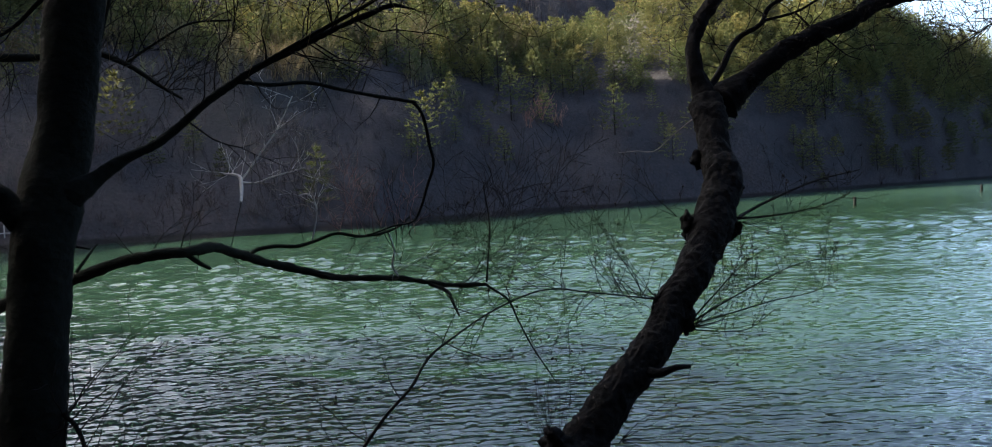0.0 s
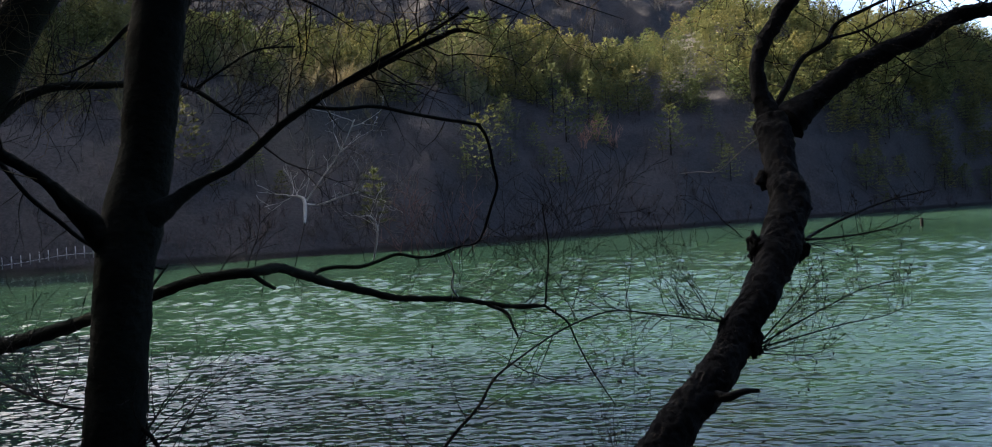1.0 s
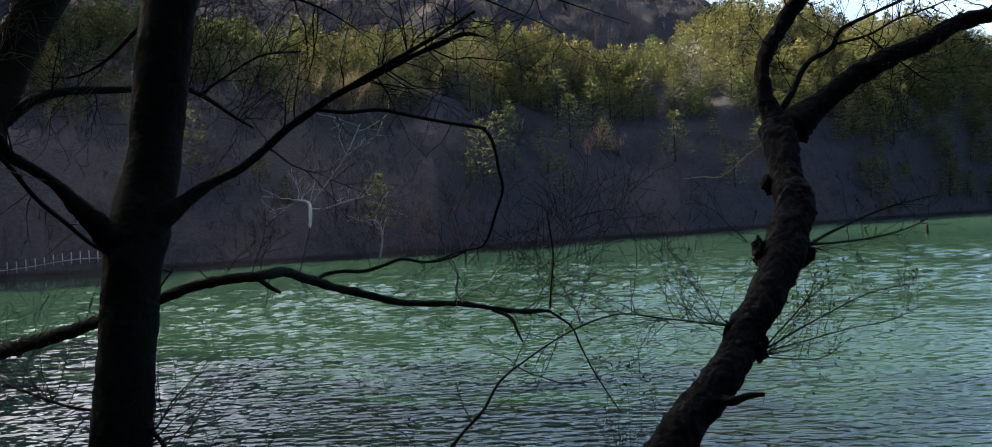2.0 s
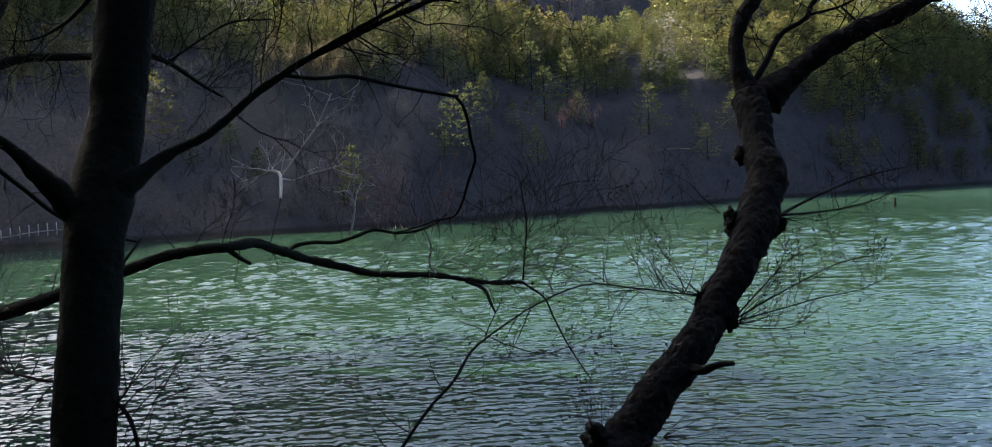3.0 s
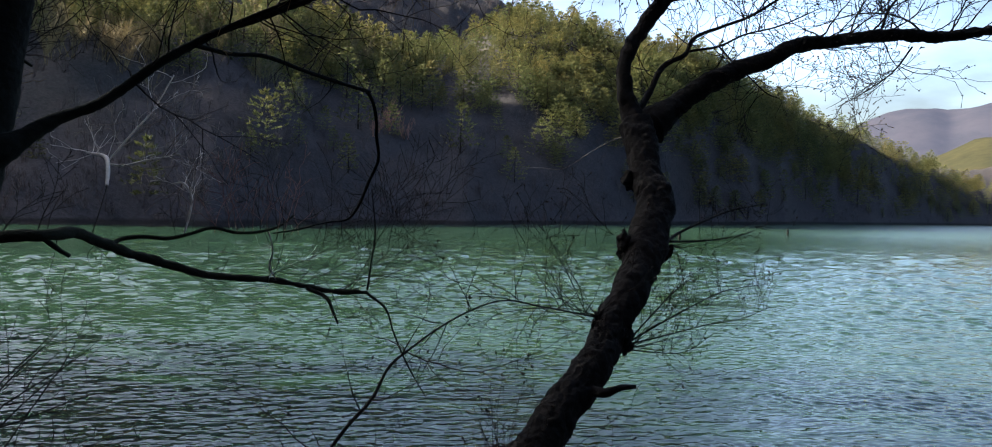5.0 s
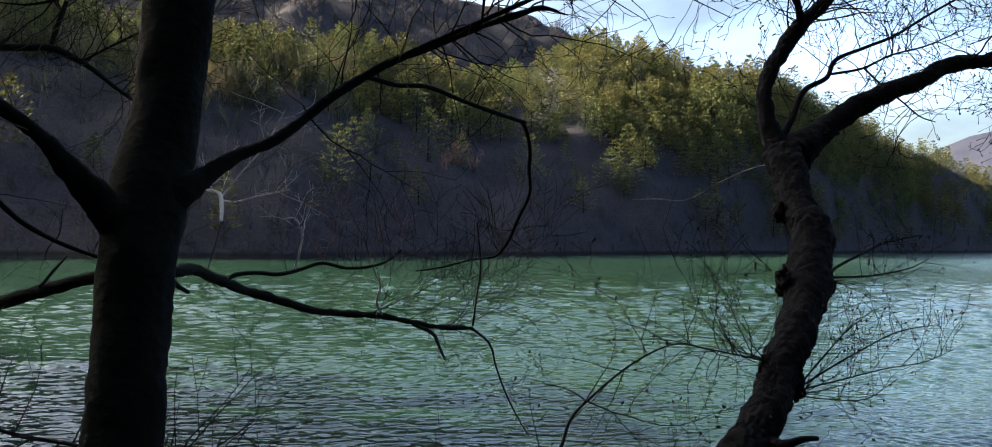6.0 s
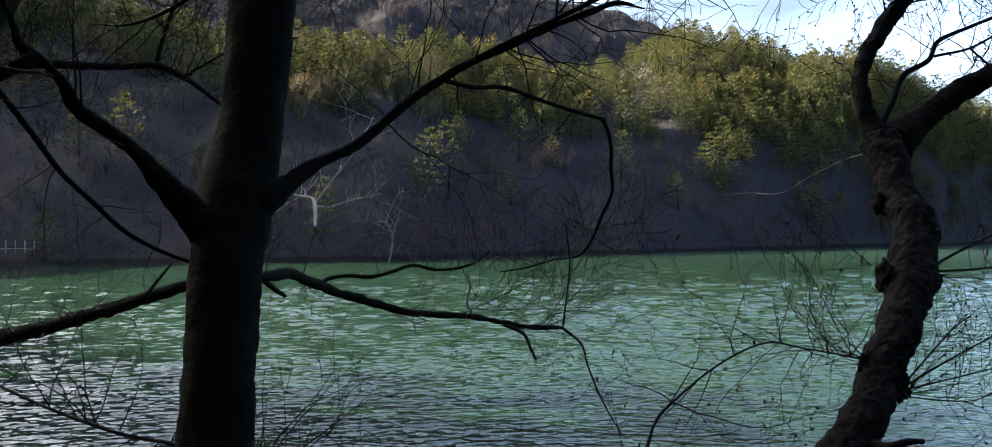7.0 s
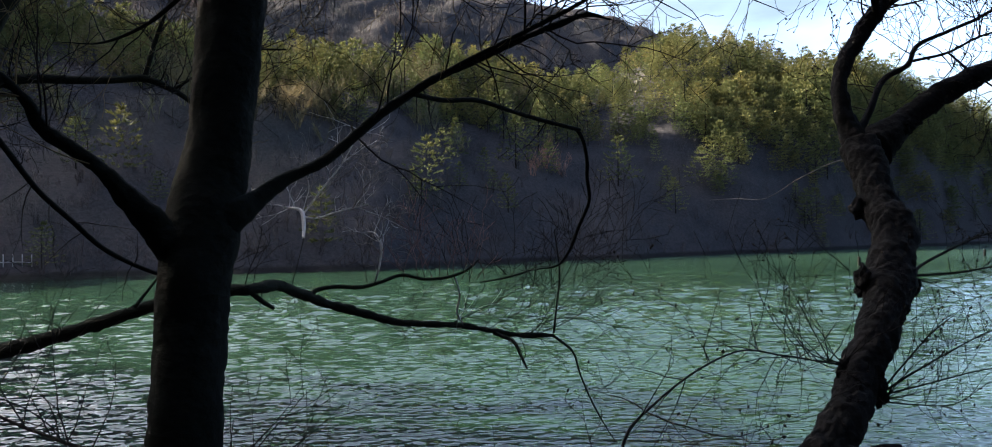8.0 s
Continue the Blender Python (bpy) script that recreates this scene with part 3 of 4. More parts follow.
RIGHT_TRUNK = [(0.07, 3.1, 3.14, 0.1445), (0.14, 3.18, 3.21, 0.1276), (0.27, 3.3, 3.34, 0.1194), (0.38, 3.41, 3.45, 0.1141), (0.5, 3.52, 3.56, 0.1101), (0.64, 3.67, 3.71, 0.1064), (0.77, 3.82, 3.87, 0.1132), (0.87, 3.96, 4.01, 0.1262), (0.97, 4.1, 4.16, 0.1205), (1.03, 4.21, 4.27, 0.1267), (1.02, 4.37, 4.42, 0.1068), (1.03, 4.51, 4.57, 0.11), (1.04, 4.64, 4.71, 0.1203)]
RIGHT_STEM = [(1.06, 4.72, 4.69, 0.1019), (0.99, 4.79, 4.91, 0.0751), (1, 4.86, 5.13, 0.0647), (1.11, 4.93, 5.32, 0.0658), (1.24, 4.99, 5.5, 0.0669), (1.41, 5.06, 5.66, 0.0601), (1.55, 5.13, 5.83, 0.057), (1.74, 5.2, 6.1, 0.0497)]
RIGHT_STEM2 = [(1.24, 4.95, 5.47, 0.039), (1.2, 4.9, 5.59, 0.0348), (1.13, 4.85, 5.71, 0.0306), (1.06, 4.8, 5.88, 0.0264)]
RIGHT_LIMB = [(1.12, 4.72, 4.72, 0.1336), (1.29, 4.78, 4.85, 0.1037), (1.5, 4.84, 5, 0.0921), (1.73, 4.89, 5.11, 0.0819), (1.96, 4.95, 5.2, 0.0714), (2.15, 5.01, 5.3, 0.0685), (2.4, 5.07, 5.35, 0.0614), (2.62, 5.13, 5.4, 0.0582), (2.98, 5.18, 5.45, 0.0593), (3.33, 5.24, 5.47, 0.056), (3.73, 5.3, 5.55, 0.0483)]
R_BRANCH_A = [(1.01, 4.72, 4.73, 0.0403), (1.15, 4.85, 4.93, 0.0321), (1.3, 5, 5.14, 0.0273), (1.44, 5.04, 5.22, 0.0237), (1.5, 5.09, 5.32, 0.0219), (1.7, 5.13, 5.42, 0.0182), (1.89, 5.17, 5.5, 0.0164), (2.15, 5.21, 5.66, 0.0124), (2.38, 5.26, 5.79, 0.0105), (2.64, 5.3, 5.9, 0.0064)]
R_BRANCH_B = [(1.45, 5, 5.23, 0.0137), (1.66, 5.03, 5.28, 0.0119), (1.82, 5.05, 5.36, 0.01), (2.05, 5.07, 5.43, 0.0081), (2.37, 5.1, 5.58, 0.0041)]
R_BRANCH_C = [(2.84, 5.2, 5.44, 0.0168), (2.93, 5.25, 5.63, 0.0148), (3.07, 5.3, 5.77, 0.0129), (3.29, 5.35, 5.9, 0.0109), (3.44, 5.4, 6.03, 0.0088)]
R_BRANCH_D = [(3.21, 5.25, 5.47, 0.0128), (3.04, 5.19, 5.55, 0.0105), (2.73, 5.12, 5.57, 0.0083), (2.48, 5.06, 5.51, 0.0061), (2.28, 5, 5.43, 0.004)]
R_BRANCH_E = [(3.08, 5.2, 5.38, 0.0105), (2.94, 5.17, 5.21, 0.0083), (2.74, 5.13, 5.07, 0.0062), (2.51, 5.1, 4.94, 0.0041)]
R_BRANCH_F = [(1.62, 4.95, 5.26, 0.0097), (1.7, 4.89, 5.15, 0.0096), (1.78, 4.82, 5.05, 0.0076), (1.87, 4.76, 4.95, 0.0057), (1.91, 4.7, 4.92, 0.0037)]
DROOP = [(0.58, 3.68, 3.73, 0.0129), (0.51, 3.6, 3.75, 0.0098), (0.27, 3.4, 3.81, 0.0079), (0.04, 3.15, 3.86, 0.0073), (-0.12, 3, 3.82, 0.008), (-0.28, 2.85, 3.74, 0.0087), (-0.37, 2.75, 3.68, 0.0083), (-0.42, 2.65, 3.6, 0.0095), (-0.5, 2.58, 3.52, 0.0098), (-0.59, 2.5, 3.4, 0.0101), (-0.68, 2.42, 3.25, 0.0098), (-0.74, 2.36, 3.14, 0.0105)]
RTWIG_A = [(1.05, 4.1, 4.07, 0.0195), (1.16, 4.3, 4.1, 0.0153), (1.4, 4.49, 4.18, 0.0123), (1.63, 4.68, 4.24, 0.011), (1.95, 4.88, 4.29, 0.0057)]
RTWIG_B = [(1.06, 4.1, 4.07, 0.0114), (1.18, 4.18, 4.07, 0.0099), (1.36, 4.25, 4.08, 0.0084), (1.58, 4.32, 4.12, 0.0068), (1.74, 4.4, 4.18, 0.0034)]
STICK = [(1.02, 4.7, 4.67, 0.0109), (1.03, 5.16, 4.67, 0.01), (0.98, 5.62, 4.61, 0.0108), (0.89, 6.08, 4.51, 0.0094), (0.8, 6.54, 4.53, 0.0101), (0.69, 7, 4.54, 0.0054)]
STUB = [(0.52, 3.3, 3.47, 0.0269), (0.58, 3.3, 3.49, 0.0189), (0.64, 3.31, 3.49, 0.0135)]
SPRAY_A = [(0.73, 3.66, 3.63, 0.0088), (0.85, 3.71, 3.74, 0.0074), (0.97, 3.75, 3.85, 0.006), (1.1, 3.8, 3.93, 0.003)]
SPRAY_B = [(0.73, 3.66, 3.62, 0.0103), (0.88, 3.72, 3.69, 0.009), (1.06, 3.78, 3.77, 0.0075), (1.24, 3.84, 3.84, 0.0061), (1.5, 3.9, 3.88, 0.0031)]
SPRAY_C = [(0.73, 3.66, 3.61, 0.0089), (0.9, 3.67, 3.65, 0.0074), (1.1, 3.68, 3.7, 0.0059), (1.31, 3.69, 3.74, 0.0044), (1.43, 3.7, 3.79, 0.0029)]
SPRAY_D = [(0.68, 3.6, 3.6, 0.0073), (0.82, 3.57, 3.59, 0.0058), (0.95, 3.53, 3.6, 0.0043), (1.07, 3.5, 3.69, 0.0028)]
ARCH_SHOOT = [(-1.43, 2.2, 3.66, 0.0076), (-1.39, 2.19, 3.63, 0.0076), (-1.36, 2.18, 3.58, 0.0067), (-1.34, 2.17, 3.5, 0.0066), (-1.33, 2.17, 3.41, 0.0057), (-1.33, 2.16, 3.32, 0.0057), (-1.33, 2.15, 3.14, 0.0048)]
LOW_SHOOT = [(-1.56, 2.25, 3.68, 0.0064), (-1.72, 2.38, 3.68, 0.006), (-1.91, 2.5, 3.67, 0.0055), (-2.11, 2.62, 3.68, 0.0058), (-2.33, 2.75, 3.7, 0.0051), (-2.55, 2.88, 3.73, 0.0043), (-2.77, 3, 3.77, 0.0034)]

rng = random.Random(7)


def down_to(pts, foot):
    """The row of a trunk with its foot widened into the ground."""
    x, y, z, r = foot
    return [*pts, (x, y, z + 0.25, r * 0.8), (x, y, z - 0.15, r * 1.25)]


# the straight smooth-barked alder
alder = thing("alder_tree", (-1.53, 2.15, 2.55), "straight alder with smooth dark grey bark, leafless, on the lake bank", "tree")
trunk_row = [(-1.50, 2.9, 6.3, 0.085), (-1.53, 2.72, 5.35, 0.092), *LEFT_TRUNK]
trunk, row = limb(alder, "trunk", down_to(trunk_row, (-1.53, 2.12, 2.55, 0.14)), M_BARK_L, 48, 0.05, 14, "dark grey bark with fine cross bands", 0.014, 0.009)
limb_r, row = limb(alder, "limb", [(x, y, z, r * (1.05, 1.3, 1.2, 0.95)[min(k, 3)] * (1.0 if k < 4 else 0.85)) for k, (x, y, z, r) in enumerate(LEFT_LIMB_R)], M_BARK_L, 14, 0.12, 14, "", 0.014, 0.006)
twigs_on(limb_r, row, rng, 16, (0.2, 0.98), 0.5, 0.004, 2, 0.2, wild=0.34)
sub, row2 = limb(limb_r, "branch", LEFT_LIMB_R2, M_BARK_L, 8, 0.06, 20)
fork, row3 = limb(limb_r, "branch", [(x, y, z, r * 0.7) for x, y, z, r in LEFT_FORK], M_BARK_L, 8, 0.08, 20)
hang, row4 = limb(limb_r, "branch", [(x, y, z, r * 0.78) for x, y, z, r in LEFT_HANG], M_BARK_L, 7, 0.08, 20, "thin hanging branch, bent down at an elbow")
twigs_on(alder, row2, rng, 12, (0.2, 1.0), 0.5, 0.0035, 2, 0.2, wild=0.3)
twigs_on(alder, row3, rng, 5, (0.3, 1.0), 0.22, 0.003, 1, 0.4)
twigs_on(alder, row4, rng, 12, (0.45, 1.0), 0.22, 0.0026, 2, 0.1)
limb_l, row = limb(alder, "limb", [(x, y, z, r * (1.9, 1.5, 1.1, 0.9)[min(k, 3)]) for k, (x, y, z, r) in enumerate(LEFT_LIMB_L)], M_BARK_L, 24, 0.2, 14, "", 0.012, 0.010)
twigs_on(limb_l, row, rng, 7, (0.55, 1.0), 0.45, 0.004, 2, 0.3)
twigs_on(limb_l, row, rng, 14, (0.4, 1.0), 0.6, 0.0026, 2, 0.3, wild=0.3, material=M_OCHRE_LIT)
stem, row = limb(limb_l, "branch", LEFT_LIMB_L2, M_BARK_L, 10, 0.07, 14)
thin, row = limb(alder, "branch", THIN_LIMB, M_BARK_L, 8, 0.08, 20, "thin branch that droops behind the trunk")
twigs_on(thin, row, rng, 14, (0.1, 0.95), 0.35, 0.003, 2, 0.1, (-0.3, 0, 0))
# upper branches whose twigs hang across the top of the view
for k, (z, y, dx, dz, ln) in enumerate([(5.3, 2.72, 0.9, 0.05, 0.9), (5.6, 2.8, 1.0, -0.1, 1.1), (5.25, 2.7, 0.7, 0.35, 0.8), (5.9, 2.85, 0.8, -0.35, 1.2), (5.5, 2.75, -0.9, -0.1, 1.0), (5.8, 2.8, -0.8, -0.3, 1.2), (5.2, 2.68, 0.8, -0.3, 0.9), (5.4, 2.72, 1.1, -0.25, 1.3), (5.7, 2.8, 1.3, -0.45, 1.3), (5.15, 2.66, -0.8, -0.1, 1.0)]):
    pts = [(-1.52, y, z, 0.016)] + [(-1.52 + dx * ln * u, y + 0.35 * u * (1 if k % 2 else 0.4), z + dz * ln * u + 0.12 * math.sin(3 * u + k), 0.012 * (1.1 - u)) for u in (0.25, 0.5, 0.75, 1.0)]
    b, row = limb(alder, "branch", pts, M_BARK_L, 7, 0.08, 20)
    twigs_on(b, row, rng, 9, (0.15, 1.0), 0.45, 0.0032, 2, -0.05, wild=0.5)
    twigs_on(b, row, rng, 6, (0.15, 1.0), 0.5, 0.0026, 2, -0.15, wild=0.5, material=M_OCHRE_LIT)
# shoots at the foot of the trunk
rods, tips = [], []
for k in range(13):
    grow(rng, (-1.46, 2.14, 3.25 + 0.03 * k), (0.5 + 0.2 * (k % 5), 0.3, 0.9 - 0.35 * (k % 5)), 0.45, 0.004, 2, rods, tips, 0.2)
for q in rods:
    part("shoot", tube(q, 4, close=False), M_TWIG, alder)

ob, r = limb(alder, "shoot", ARCH_SHOOT, M_TWIG, 7, 0.05, 20, "arched shoot from the foot of the trunk")
twigs_on(alder, r, rng, 16, (0.0, 0.8), 0.35, 0.003, 2, 0.5)
ob, r = limb(alder, "shoot", LOW_SHOOT, M_TWIG, 7, 0.06, 20, "low branch from the foot of the trunk")
twigs_on(alder, r, rng, 22, (0.1, 1.0), 0.4, 0.003, 2, 0.6, wild=0.28)

# the leaning rough-barked alder
lean = thing("leaning_alder", (-0.35, 2.72, 2.5), "leaning alder with rough burred brown bark and two limbs", "tree")
row_in = [(x - (0.02 if z > 4.1 else -0.045 if z < 3.6 else -0.015), y, z, r * (0.74 if z < 3.9 else 0.79)) for x, y, z, r in [*RIGHT_TRUNK[::-1], (-0.08, 2.97, 2.98, 0.16), (-0.25, 2.80, 2.78, 0.19), (-0.36, 2.70, 2.45, 0.25)]]
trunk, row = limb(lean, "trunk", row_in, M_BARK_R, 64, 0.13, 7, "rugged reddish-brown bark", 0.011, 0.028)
line = row
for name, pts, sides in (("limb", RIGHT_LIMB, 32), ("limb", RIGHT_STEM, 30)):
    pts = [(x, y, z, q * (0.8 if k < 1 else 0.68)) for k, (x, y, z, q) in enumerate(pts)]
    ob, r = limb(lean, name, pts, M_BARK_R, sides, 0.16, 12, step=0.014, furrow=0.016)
    twigs_on(ob, r, rng, 20, (0.4, 1.0), 0.65, 0.006, 3, 0.5, cones=0.35, wild=0.4)
for pts in (RIGHT_STEM2, R_BRANCH_A, R_BRANCH_B, R_BRANCH_C, R_BRANCH_D, R_BRANCH_E, R_BRANCH_F):
    ob, r = limb(lean, "branch", [(x, y, z, q * 0.62) for x, y, z, q in pts], M_BARK_R, 8, 0.09, 18)
    twigs_on(ob, r, rng, 30, (0.1, 1.0), 0.45, 0.004, 2, 0.35, cones=0.8, wild=0.42, thin=0.0015)
for pts in (RTWIG_A, RTWIG_B, SPRAY_A, SPRAY_B, SPRAY_C, SPRAY_D):
    ob, r = limb(lean, "twig", [(x, y, z, q * (0.55 if pts in (RTWIG_A, RTWIG_B) else 0.5)) for x, y, z, q in pts], M_TWIG, 6, 0.06, 20)
    twigs_on(ob, r, rng, 14, (0.15, 1.0), 0.26, 0.002, 2, 0.5, cones=0.3, wild=0.3)
limb(lean, "stub", [(0.46, 3.43, 3.46, 0.03), *[(x + 0.02, y, z, r * 0.7) for x, y, z, r in STUB]], M_BARK_R, 8, 0.15, 25, "short broken branch stub")
ob, r = limb(lean, "branch", [(x, y, z, r * 0.32) for x, y, z, r in STICK], M_DULL, 6, 0.05, 20, "bleached dead branch")
burls = [((0.765, 3.99, 4.06), 0.06, (0.9, 1, 1.2)), ((1.07, 4.07, 3.98), 0.035, (1, 1, 1.2)), ((0.565, 3.64, 3.735), 0.042, (1, 1, 1.2)), ((0.72, 3.62, 3.62), 0.05, (0.9, 1, 1.4)),
         ((1.09, 4.25, 4.22), 0.05, (1, 1, 1)), ((0.98, 4.38, 4.42), 0.085, (1.05, 0.9, 0.8)), ((0.10, 3.10, 3.24), 0.075, (1, 1, 0.9)), ((1.42, 4.78, 4.86), 0.055, (1.3, 1, 0.8))]
trunk_line = np.array(line)
for k, (c, s, q) in enumerate(burls):
    near = trunk_line[np.argmin(np.linalg.norm(trunk_line[:, :3] - np.array(c), axis=1))]
    c = tuple(0.35 * near[:3] + 0.65 * np.array(c))
    part("burl", joined([lump(tuple(np.array(c) + s * np.array((math.sin(5 * j + k), 0.6 * math.cos(3 * j + k), math.sin(2.2 * j + 2 * k))) * 0.55), s * (0.75 - 0.1 * j), k * 3.7 + j, q, 0.8) for j in range(4)]), M_BARK_R, lean, "knobbly dark burr on the bark")
rods, tips = [], []
for c, n, w in (((0.57, 3.63, 3.74), 9, (-0.6, 0.1, 0.5)), ((0.74, 3.64, 3.6), 12, (0.8, 0.1, 0.35)), ((0.08, 3.08, 3.2), 14, (-0.2, 0.2, 1.0)), ((1.07, 4.1, 4.05), 6, (0.9, 0.1, 0.1)), ((0.73, 4.0, 4.1), 4, (-1.0, 0.2, 0.35)), ((0.35, 3.25, 3.2), 10, (0.7, 0, 0.1))):
    for k in range(n):
        grow(rng, c, (w[0] + rng.gauss(0, 0.4), w[1] + rng.gauss(0, 0.4), w[2] + rng.gauss(0, 0.4)), rng.uniform(0.2, 0.5), 0.0024, 2, rods, tips, 0.4, 0.3, 0.35)
for q in rods:
    part("shoot", tube(q, 3, close=False), M_TWIG, lean)
part("cone_spray", joined([bud(p, d, 0.009) for p, d in tips[::5]]), M_CONE, lean, kind="stuff")

# the sapling that arches over to the leaning trunk
sapling = thing("sapling", (-0.86, 2.25, 2.55), "thin dark sapling arching over from the bank, bare", "sapling")
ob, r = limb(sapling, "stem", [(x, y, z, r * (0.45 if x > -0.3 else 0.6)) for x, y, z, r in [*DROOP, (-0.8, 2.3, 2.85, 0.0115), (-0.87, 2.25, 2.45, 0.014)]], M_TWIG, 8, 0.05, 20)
twigs_on(ob, r, rng, 30, (0.02, 0.55), 0.5, 0.0036, 3, 0.5, cones=0.16, wild=0.34)
twigs_on(ob, r, rng, 12, (0.5, 0.85), 0.4, 0.003, 2, 0.6, cones=0.1, wild=0.3)

# the mossy tree lower on the bank, of which the limbs reach across
mossy = thing("bank_tree", (-7.95, 8.4, 0.3), "large old bank tree with mossy limbs low over the water", "tree")
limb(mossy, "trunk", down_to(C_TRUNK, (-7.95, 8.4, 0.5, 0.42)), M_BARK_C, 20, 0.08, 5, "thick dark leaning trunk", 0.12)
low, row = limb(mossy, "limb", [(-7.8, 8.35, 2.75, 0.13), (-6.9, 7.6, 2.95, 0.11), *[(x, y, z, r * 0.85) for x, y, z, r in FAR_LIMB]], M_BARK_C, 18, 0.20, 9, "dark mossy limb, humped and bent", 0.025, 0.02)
twigs_on(low, row, rng, 16, (0.15, 0.75), 0.5, 0.005, 2, 0.2, thin=0.0023)
twigs_on(low, row, rng, 8, (0.80, 1.0), 1.5, 0.006, 2, 0.3, (1.2, 0, 0.1), cones=0.25, thin=0.0027)
twigs_on(low, row, rng, 4, (0.7, 1.0), 0.8, 0.005, 2, 0.5, (0.4, 0, 0.2), cones=0.2, thin=0.0025)
FAR_DROP = [(x, y, z, r * 0.6) for x, y, z, r in FAR_DROP]
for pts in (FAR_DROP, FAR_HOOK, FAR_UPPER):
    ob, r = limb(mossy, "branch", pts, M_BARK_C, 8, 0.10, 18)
    twigs_on(ob, r, rng, 5, (0.2, 1.0), 0.5, 0.004, 2, 0.1, thin=0.0025, cones=0.15)
for pts in (FAR_STUBBY, FAR_TWIGUP):
    limb(mossy, "stub", pts, M_BARK_C, 7, 0.12, 18)
back, row = limb(mossy, "limb", C_BACK, M_BARK_C, 10, 0.09, 9)
twigs_on(back, row, rng, 22, (0.2, 1.0), 1.0, 0.008, 2, 0.3, thin=0.003)
for pts in (C_BACKUP, C_BACKUP2):
    ob, r = limb(mossy, "branch", pts, M_BARK_C, 7, 0.09, 12)
    twigs_on(ob, r, rng, 12, (0.2, 1.0), 0.9, 0.007, 2, 0.3, thin=0.003)
limb(mossy, "twig", [(x, y, z, r * 0.4) for x, y, z, r in PALE_A[:4]], M_TWIG, 6, 0.05, 20)
PALE_A = PALE_A[2:]
for pts in (PALE_A, PALE_B, PALE_C, PALE_D, PALE_E, TALL_TWIG):
    ob, r = limb(mossy, "twig", pts, M_TWIG if pts is TALL_TWIG else M_PALE, 6, 0.05, 20, "" if pts is TALL_TWIG else "bleached dead twig")
    twigs_on(ob, r, rng, 6, (0.3, 1.0), 0.40, 0.0034, 2, 0.4, thin=0.0016, wild=0.34, fork=0.35, material=M_PALE if pts is not TALL_TWIG else M_TWIG)
    if pts in (PALE_B, PALE_C, PALE_D):
        twigs_on(ob, r, rng, 9, (0.1, 1.0), 0.62, 0.0042, 2, 0.35, (0.35, 0, 0.1), thin=0.0022, wild=0.5, fork=0.4, material=M_DULL)
rods, tips = [], []
for k in range(12):
    grow(rng, (-1.9 + 0.065 * k, 7.4, 3.9), (rng.gauss(0, 0.6), rng.gauss(0, 0.3), 1.0), rng.uniform(0.3, 0.8), 0.0045, 2, rods, tips, 0.3, 0.3, 0.5, 0.0024)
part("twig_spray", joined([tube(q, 3, close=False) for q in rods]), M_REDTWIG, mossy, "fine reddish twigs", "stuff")

# brush along the bank below the view's edge
def brush(x, y, z, n, size, seed):
    r = random.Random(seed)
    ob = thing("bank_bush", (x, y, z), "leafless thin-stemmed bush on the lake bank", "bush", "brush on the bank")
    rods, tips = [], []
    for k in range(n):
        grow(r, (x + r.gauss(0, 0.12), y + r.gauss(0, 0.12), z), (r.gauss(0, 0.55), r.gauss(0, 0.35), 1.0), size * r.uniform(0.6, 1.15), 0.006, 2, rods, tips, 0.15, 0.18, 0.4)
    for q in rods:
        part("stem", tube(q, 3, close=False), M_TWIG, ob)


for k, (x, y, n, s) in enumerate([(-2.9, 4.2, 9, 1.35), (-1.9, 5.0, 8, 1.3), (-0.9, 4.4, 8, 1.2), (-0.1, 5.2, 9, 1.4), (0.5, 3.9, 8, 1.0), (-0.3, 3.2, 7, 0.75), (-3.6, 5.2, 8, 1.6), (0.2, 6.4, 8, 1.7), (1.1, 4.4, 5, 0.9)]):
    brush(x, y, float(land(x, y)) - 0.03, n, s, 40 + k)


